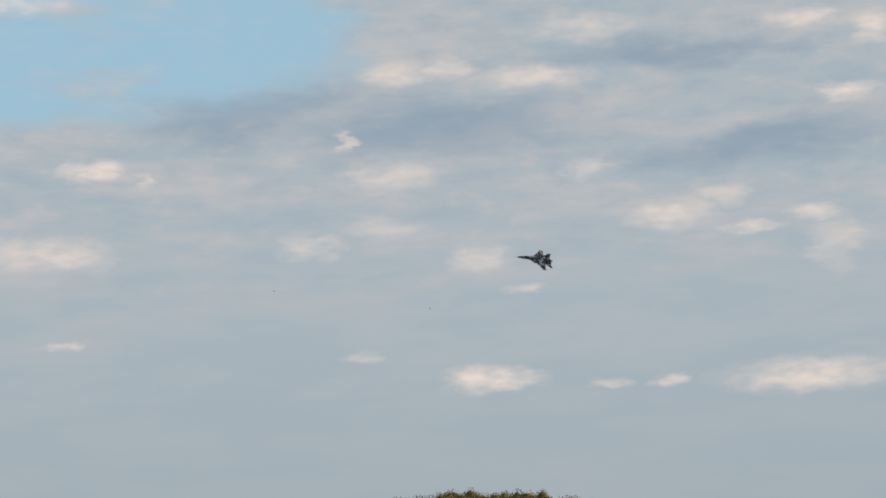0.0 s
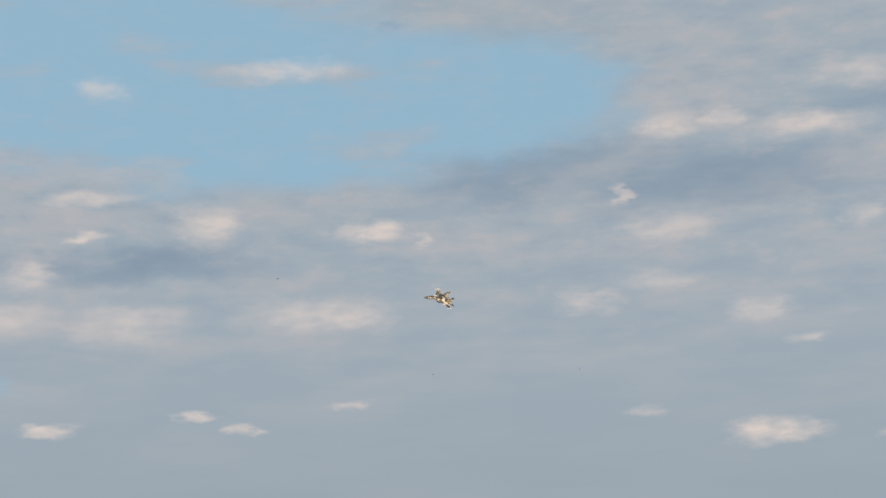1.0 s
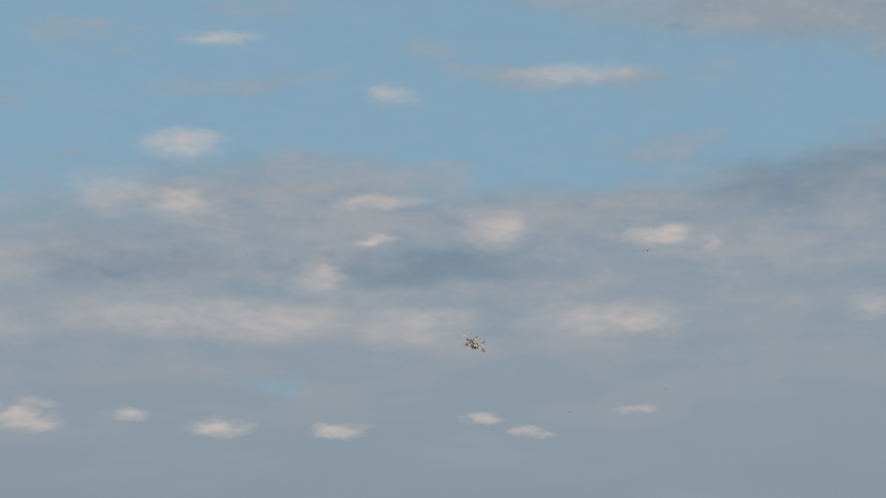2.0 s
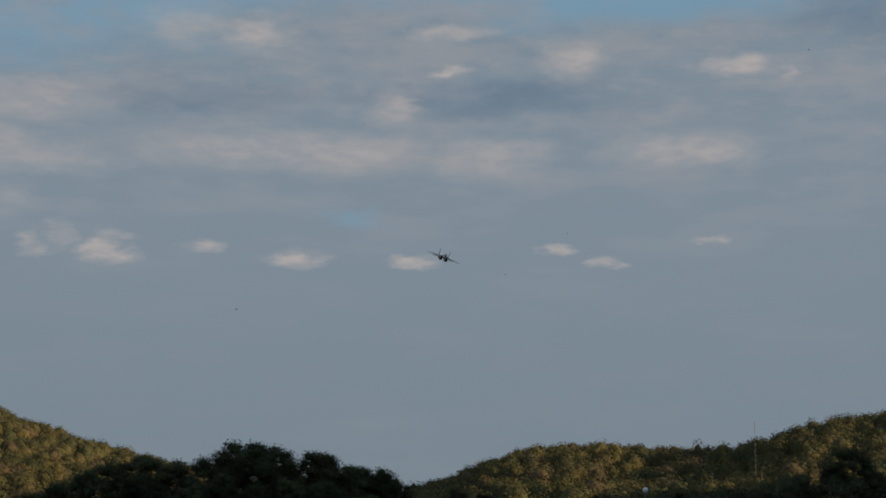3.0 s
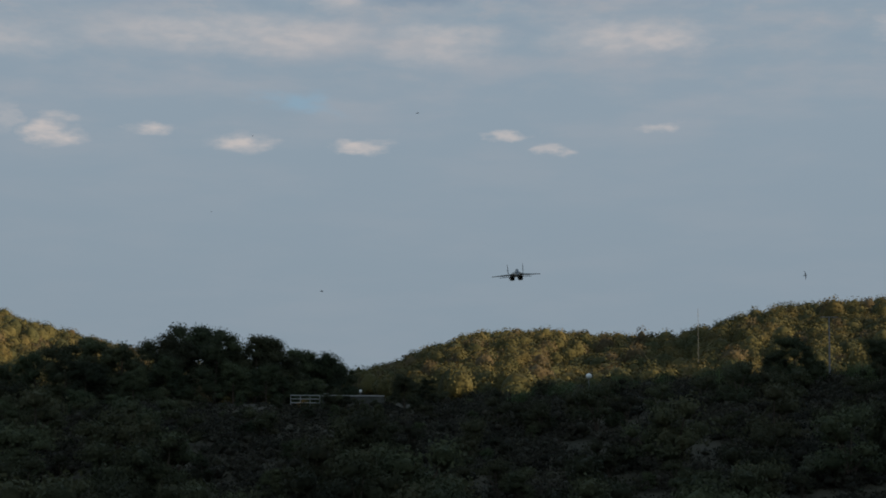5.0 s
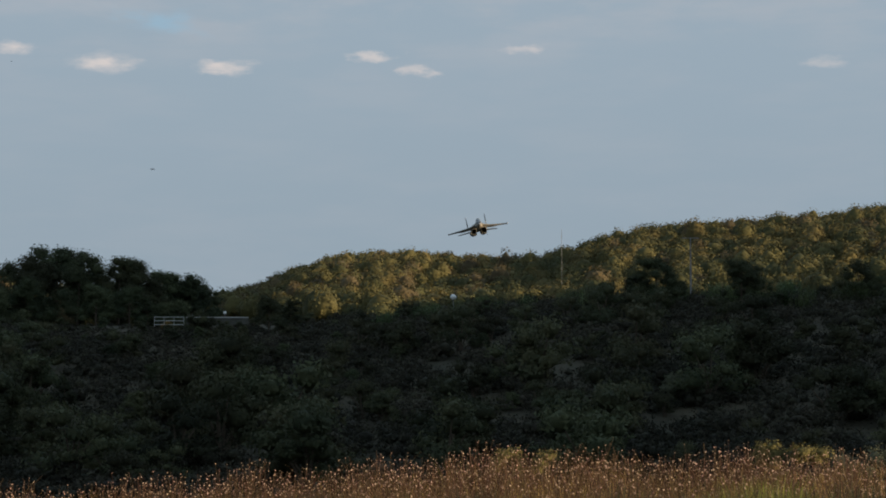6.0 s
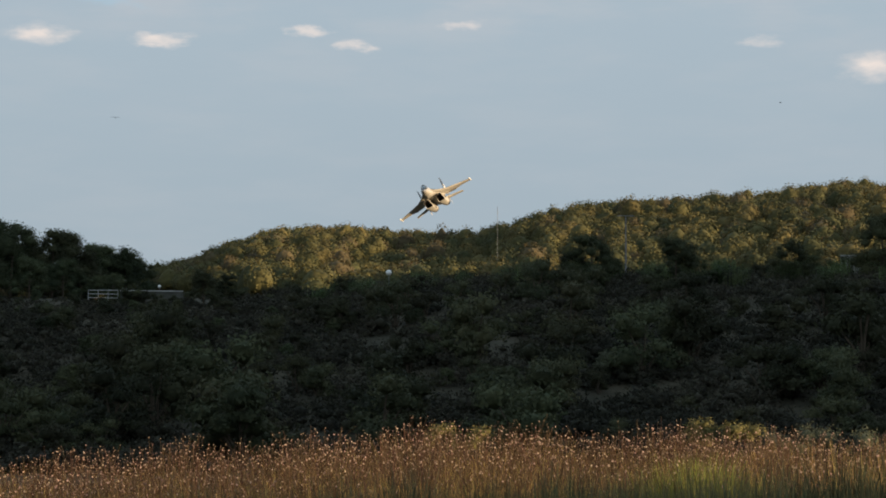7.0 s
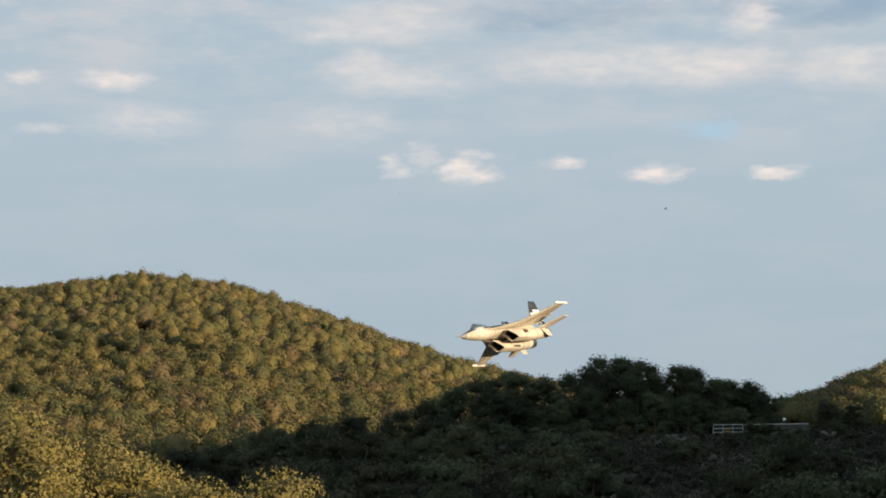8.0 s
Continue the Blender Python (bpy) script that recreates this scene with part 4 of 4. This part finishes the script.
def smooth(ob, angle=40):
    me = ob.data
    me.polygons.foreach_set("use_smooth", [True] * len(me.polygons))
    me.set_sharp_from_angle(angle=radians(angle))
    return ob


def camouflage(ob, limit=0.2):
    """Puts the dark upper paint on the faces that look up."""
    me = ob.data
    me.materials.append(M_JET_TOP)
    for f in me.polygons:
        if f.normal.z > limit:
            f.material_index = 1
    return ob


def build_jet():
    jet = tagged(new("model_jet"), "sand-grey radio-controlled twin-tail model fighter jet in flight", "model aircraft")
    bm = bmesh.new()
    loft(bm, scaled([oval(11.0, 0.04, 0.04, -0.42), oval(10.6, 0.22, 0.2, -0.38), oval(9.6, 0.48, 0.42, -0.27), oval(8.2, 0.67, 0.63, -0.1), oval(6.6, 0.77, 0.8, 0.03),
                     oval(4.8, 0.83, 0.86, 0.1), oval(2.8, 0.96, 0.8, 0.16, flat_low=0.8), oval(0.5, 1.6, 0.72, 0.18, flat_low=0.6), oval(-2.5, 2.1, 0.52, 0.1, flat_low=0.6),
                     oval(-5.5, 2.0, 0.42, 0.05, flat_low=0.7), oval(-8.2, 1.2, 0.34, 0.0), oval(-10.0, 0.42, 0.3, 0.0), oval(-11.3, 0.22, 0.2, 0.0), oval(-11.7, 0.08, 0.08, 0.0)]))
    camouflage(smooth(part("fuselage", bm, M_JET, jet)), 0.3)
    bm = bmesh.new()
    loft(bm, scaled([oval(7.9, 0.06, 0.05, 0.5, square=2), oval(7.1, 0.38, 0.42, 0.64, square=2), oval(6.1, 0.53, 0.76, 0.72, square=2), oval(4.9, 0.56, 0.82, 0.74, square=2),
                     oval(3.6, 0.5, 0.66, 0.74, square=2), oval(2.4, 0.3, 0.3, 0.74, square=2), oval(1.4, 0.06, 0.06, 0.76, square=2)]))
    canopy = smooth(part("canopy", bm, M_CANOPY, jet, "dark smoked canopy"))
    bm = bmesh.new()
    loft(bm, scaled([oval(6.4, 0.51, 0.7, 0.7, square=2), oval(6.2, 0.545, 0.77, 0.72, square=2)]))
    smooth(part("canopy_frame", bm, M_JET_DARK, canopy))
    for x, w, h, z in ((9.4, 0.51, 0.455, -0.245), (7.3, 0.73, 0.735, -0.03), (3.2, 0.945, 0.825, 0.15)):
        bm = bmesh.new()
        loft(bm, scaled([oval(x, w, h, z), oval(x - 0.05, w + 0.004, h + 0.004, z)]), False, False)
        part("seam", bm, M_JET_DARK, jet, "dark panel seam")
    bm = bmesh.new()
    loft(bm, scaled([oval(11.02, 0.05, 0.05, -0.42), oval(10.6, 0.235, 0.215, -0.38), oval(10.0, 0.41, 0.37, -0.315)]))
    smooth(part("nose_cone", bm, M_RADOME, jet, "grey nose cone"))
    bm = bmesh.new()
    tube(bm, [Vector((11.0, 0, -0.42)) * JET, Vector((12.6, 0, -0.45)) * JET], [0.006, 0.003], 6)
    part("pitot", bm, M_STEEL, jet)
    for s in (-1, 1):
        bm = bmesh.new()      # leading-edge root and wing
        aerofoil(bm, [(5.6, -5.2, s * 0.85, 0.15, 0.16), (3.4, -5.4, s * 1.35, 0.12, 0.18), (1.4, -5.6, s * 2.1, 0.1, 0.2), (-0.6, -5.7, s * 3.0, 0.08, 0.18), (-4.4, -6.3, s * 7.15, 0.02, 0.07)])
        wing = camouflage(smooth(part("wing", bm, M_JET, jet)))
        bm = bmesh.new()
        loft(bm, scaled([oval(-3.3, 0.05, 0.05, 0.02, s * 7.25, 10), oval(-3.7, 0.13, 0.13, 0.02, s * 7.25, 10), oval(-6.3, 0.13, 0.13, 0.02, s * 7.25, 10), oval(-6.9, 0.06, 0.06, 0.02, s * 7.25, 10)]))
        smooth(part("wingtip_rail", bm, M_JET_WHITE, wing, "white wingtip rail"))
        bm = bmesh.new()
        slab(bm, [(-5.55, s * 2.5, 0.09, 1), (-5.75, s * 4.9, 0.06, 1), (-6.5, s * 4.9, 0.05, 0.2), (-6.5, s * 2.5, 0.06, 0.2)], 0.06)
        part("flap", bm, M_JET, wing)
        for f in (0.28, 0.72):      # spanwise seams under the wing
            bm = bmesh.new()
            pts = []
            for lead, trail, y, z, th in ((-0.6, -5.7, 3.0, 0.08, 0.18), (-4.4, -6.3, 7.15, 0.02, 0.07)):
                x = lead + (trail - lead) * f
                pts.append(Vector((x, s * y, z - 2.6 * th * math.sqrt(f) * (1 - f) - 0.016)) * JET)
            tube(bm, pts, [0.0028, 0.0022], 5)
            part("seam", bm, M_JET_DARK, wing, "dark panel seam")
        bm = bmesh.new()
        slab(bm, [(-5.0, s * 3.2, -0.16, 1), (-5.2, s * 4.3, -0.16, 1), (-5.7, s * 4.3, -0.14, 1), (-5.6, s * 3.2, -0.14, 1)], 0.02)
        part("panel", bm, M_JET_DARK, wing, "dark underside panel")
        # engine nacelle with a raked box intake
        y = s * 1.24
        rings = []
        for x, w, h, z, q in ((-0.4, 0.62, 0.58, -0.98, 7), (-2.2, 0.66, 0.64, -0.95, 5), (-4.8, 0.74, 0.74, -0.84, 3), (-7.5, 0.78, 0.78, -0.62, 2.2), (-9.2, 0.72, 0.72, -0.5, 2)):
            rings.append(oval(x, w, h, z, y, 24, q))
        front = [(x + 1.9 * (z + 1.56) / 1.16, yy, z) for x, yy, z in rings[0]]
        bm = bmesh.new()
        loft(bm, scaled([front, rings[1], rings[2], rings[3], rings[4]]), close_start=False)
        nacelle = smooth(part("nacelle", bm, M_JET, jet), 50)
        lip = [(x + 0.03, y + (yy - y) * 0.88, -0.98 + (z + 0.98) * 0.86) for x, yy, z in front]
        deep = [(x - 1.8, y + (yy - y) * 0.8, -0.98 + (z + 0.98) * 0.8) for x, yy, z in front]
        bm = bmesh.new()
        loft(bm, scaled([front, lip]), False, False)
        part("intake_lip", bm, M_JET, nacelle)
        bm = bmesh.new()
        loft(bm, scaled([lip, deep]), False, True)
        part("intake_duct", bm, M_DUCT, nacelle, "dark intake duct")
        bm = bmesh.new()
        loft(bm, scaled([oval(-9.1, 0.76, 0.76, -0.5, y, 20, 2), oval(-9.9, 0.7, 0.7, -0.5, y, 20, 2), oval(-10.5, 0.58, 0.58, -0.5, y, 20, 2), oval(-10.45, 0.52, 0.52, -0.5, y, 20, 2), oval(-9.3, 0.5, 0.5, -0.5, y, 20, 2)]), False, True)
        smooth(part("nozzle", bm, M_NOZZLE, nacelle, "burnt metal nozzle"))
        for k in range(5 if s < 0 else 0):      # unreadable lettering along one nacelle's inner side
            bm = bmesh.new()
            box(bm, (-3.3 - k * 0.36) * JET, (-3.05 - k * 0.36) * JET, (y + 0.5) * JET, (y + 0.71) * JET, -1.46 * JET, -1.2 * JET)
            part("mark", bm, M_JET_DARK, nacelle, "dark lettering bar")
        for x in (-2.6, -5.9, -7.6):      # seams round the nacelle
            w, z = np.interp(x, (-9.2, -7.5, -4.8, -2.2), (0.72, 0.78, 0.74, 0.66)), np.interp(x, (-9.2, -7.5, -4.8, -2.2), (-0.5, -0.62, -0.84, -0.95))
            h = np.interp(x, (-9.2, -7.5, -4.8, -2.2), (0.72, 0.78, 0.74, 0.64))
            q = np.interp(x, (-9.2, -7.5, -4.8, -2.2), (2, 2.2, 3, 5))
            bm = bmesh.new()
            loft(bm, scaled([oval(x, w + 0.012, h + 0.012, z, y, 24, q), oval(x - 0.06, w + 0.012, h + 0.012, z, y, 24, q)]), False, False)
            part("seam", bm, M_JET_DARK, nacelle, "dark panel seam")
        bm = bmesh.new()        # round dark vent under the wing root
        box(bm, -3.5 * JET, -2.4 * JET, (y + s * 0.56) * JET, (y + s * 0.78) * JET, -1.05 * JET, -0.45 * JET, 0.012)
        part("vent", bm, M_DUCT, nacelle, "black side vent")
        bm = bmesh.new()
        box(bm, -8.2 * JET, -7.3 * JET, (y + s * 0.66) * JET, (y + s * 0.80) * JET, -0.75 * JET, -0.35 * JET, 0.006)
        part("hatch", bm, M_DUCT, nacelle, "black square hatch")
        bm = bmesh.new()
        fin = [(-4.8, s * 2.25, 0.1, 1), (-7.6, s * 2.35, 3.7, 0.45), (-9.4, s * 2.35, 3.65, 0.3), (-8.9, s * 2.25, 0.1, 0.8)]
        top, low = [], []
        for x, yy, z, q in fin:
            top.append(bm.verts.new(Vector((x, yy + 0.09 * q, z)) * JET))
            low.append(bm.verts.new(Vector((x, yy - 0.09 * q, z)) * JET))
        bm.faces.new(top)
        bm.faces.new(low[::-1])
        for i in range(4):
            bm.faces.new((top[i], low[i], low[(i + 1) % 4], top[(i + 1) % 4]))
        bmesh.ops.bevel(bm, geom=bm.edges[:], offset=0.004, segments=1, affect="EDGES")
        finp = part("fin", bm, M_JET_TOP, jet, "tail fin in dark and white camouflage")
        bm = bmesh.new()
        box(bm, -9.0 * JET, -7.3 * JET, (s * 2.32 - 0.1) * JET, (s * 2.32 + 0.1) * JET, 1.5 * JET, 2.3 * JET, 0.003)
        part("fin_band", bm, M_JET_WHITE, finp, "white fin band")
        bm = bmesh.new()
        aerofoil(bm, [(-6.9, -9.9, s * 2.0, -0.2, 0.09), (-9.4, -11.0, s * 4.9, -0.28, 0.05)], 8)
        camouflage(smooth(part("tailplane", bm, M_JET, jet)))
        bm = bmesh.new()
        slab(bm, [(-7.2, s * 2.1, -0.5, 1), (-8.0, s * 2.2, -1.6, 0.5), (-9.2, s * 2.2, -1.6, 0.4), (-9.4, s * 2.1, -0.5, 0.8)], 0.03)
        part("ventral_fin", bm, M_JET, jet)
    return jet


JET_THING = build_jet()


# ---- birds ----
def bird(size):
    """A swift with long curved wings and a forked tail."""
    ob = tagged(new("swift"), "small dark swift in flight", "bird", "swifts")
    bm = bmesh.new()
    loft(bm, [oval(x * size, w * size, w * size, 0, 0, 10, 2) for x, w in ((0.30, 0.01), (0.26, 0.05), (0.16, 0.085), (0.02, 0.09), (-0.16, 0.055), (-0.26, 0.02))])
    smooth(part("body", bm, M_BIRD, ob))
    for s in (-1, 1):
        bm = bmesh.new()
        lead = [(0.14, 0.05, 0.02), (0.17, 0.22, 0.07), (0.10, 0.5, 0.10), (-0.12, 0.95, 0.04)]
        trail = [(-0.04, 0.05, 0.01), (0.0, 0.22, 0.06), (-0.03, 0.5, 0.09), (-0.13, 0.94, 0.04)]
        rings = [[(a[0] * size, s * a[1] * size, a[2] * size), ((a[0] + b[0]) / 2 * size, s * a[1] * size, (a[2] + 0.014) * size), (b[0] * size, s * b[1] * size, b[2] * size), ((a[0] + b[0]) / 2 * size, s * a[1] * size, (a[2] - 0.006) * size)] for a, b in zip(lead, trail)]
        loft(bm, rings)
        part("wing", bm, M_BIRD, ob)
        bm = bmesh.new()
        loft(bm, [[(-0.2 * size, s * 0.0, 0.01 * size), (-0.2 * size, s * 0.05 * size, 0.01 * size), (-0.2 * size, s * 0.02 * size, -0.01 * size)],
                  [(-0.48 * size, s * 0.1 * size, 0.003 * size), (-0.48 * size, s * 0.12 * size, 0.003 * size), (-0.48 * size, s * 0.11 * size, -0.003 * size)]])
        part("tail_feather", bm, M_BIRD, ob)
    return ob


# ---- what moves ----
def bird_path(size, places, bank=15):
    """A bird that flies from place to place: (seconds, x, y, z)."""
    rows = []
    for i, (t, x, y, z) in enumerate(places):
        a, b = places[max(i - 1, 0)], places[min(i + 1, len(places) - 1)]
        turn = math.degrees(math.atan2(b[2] - a[2], b[1] - a[1]))
        if rows:
            while turn - last > 180:
                turn -= 360
            while turn - last < -180:
                turn += 360
            turn = last + max(-80, min(80, turn - last))
        last = turn
        rows.append((t, pose(x, y, z, bank * math.sin(i * 2.1 + x), -8, turn)))
    walk(bird(size), rows)


def motions():
    walk(JET_THING, [
        (0, pose(33.75, 126.82, 27.86, -63.1, -5.8, 189.7)),
        (0.5, pose(21.19, 128.65, 29.07, -61.0, -0.7, 208.1)),
        (1, pose(9.44, 124.20, 28.46, -58.1, 3.9, 223.4)),
        (1.5, pose(0.40, 119.97, 26.97, -51.7, 8.5, 237.6)),
        (3, pose(-10.10, 101.20, 17.60, -20.8, 7.9, 280.1)),
        (3.5, pose(-8.71, 89.26, 14.07, -13.8, 6.9, 283.1)),
        (4, pose(-6.56, 81.54, 11.73, 2.5, 5.9, 279.3)),
        (5.5, pose(-1.02, 62.48, 6.77, 4.9, 1.5, 272.7)),
        (6, pose(0.47, 55.40, 5.97, 11.1, -1.3, 270.5)),
        (6.5, pose(1.56, 49.27, 5.45, 27.4, -3.1, 267.9)),
        (7, pose(0.69, 41.11, 5.01, 31.1, -2.2, 260.5)),
        (7.5, pose(-2.55, 34.8, 5.04, 36.6, -1.3, 256.3)),
        (7.6, pose(-3.34, 33.3, 4.92, 36.0, 0.5, 256.8)),
        (7.8, pose(-5.18, 31.04, 4.56, 35.4, 1.7, 256.7)),
        (8, pose(-7.18, 28.41, 4.02, 31.5, 3.4, 256.4)),
    ])
    bird_path(0.22, [(0, -63.7, 63.3, 12.9), (3.4, -24.7, 75.3, 12.8), (3.6, -21.9, 76.1, 12.8), (3.8, -19.3, 76.8, 13.0), (4, -17.4, 77.2, 13.2), (4.2, -16.5, 77.4, 13.4), (5.0, -24.0, 79.0, 14.5), (8, -60.0, 88.0, 17.0)], 60)
    bird_path(0.24, [(0, -50.3, 37.6, 24.0), (4, -15.7, 52.0, 10.5), (4.2, -14.0, 52.7, 9.0), (5.0, -18.0, 54.0, 5.5), (8, -46.0, 58.0, 7.0)], 45)
    bird_path(0.22, [(0, -30.0, 84.0, 3.0), (5.3, -11.1, 83.9, 9.4), (5.5, -11.8, 83.8, 9.7), (5.7, -12.9, 83.6, 9.6), (5.9, -12.8, 83.6, 10.1), (6.1, -12.0, 83.7, 10.7), (6.5, -10.5, 83.9, 10.7), (7, -11.4, 83.7, 11.5),
                     (7.5, -13.2, 83.4, 11.8), (7.6, -13.4, 83.3, 12.0), (7.8, -13.8, 83.1, 12.8), (8, -14.0, 83.0, 13.3)])
    bird_path(0.22, [(0, -42.0, 70.0, 3.0), (3.8, -9.2, 79.3, 6.7), (4, -5.8, 79.6, 7.0), (5.0, 8.0, 80.0, 9.0), (8, 48.0, 76.0, 13.0)], 70)
    bird_path(0.22, [(0, -34.1, 93.4, 8.2), (5.3, -6.4, 93.3, 18.2), (5.5, -5.4, 93.3, 18.6), (5.7, -5.0, 93.2, 19.3), (8, -0.2, 92.1, 27.1)])
    bird_path(0.22, [(0, 94.4, 94.9, 19.3), (7, 20.0, 107.3, 15.3), (7.5, 14.7, 108.2, 15.0), (7.6, 13.6, 108.4, 15.0), (8, 9.2, 109.0, 14.8)], 50)
    bird_path(0.24, [(0, 38.7, 183.7, 34.9), (1, 26.8, 185.2, 34.6), (1.5, 17.6, 186.4, 34.3), (8, -59.8, 196.0, 31.8)])
    bird_path(0.24, [(0, 25.9, 195.4, 38.8), (1, 14.2, 196.4, 36.5), (1.5, 6.9, 197.1, 35.1), (8, -69.4, 203.7, 20.4)])
    bird_path(0.22, [(0, -5.1, 117.4, 26.6), (1, -0.3, 117.0, 28.3), (1.5, 2.1, 116.8, 29.1), (8, 33.2, 114.1, 39.8)])


motions()
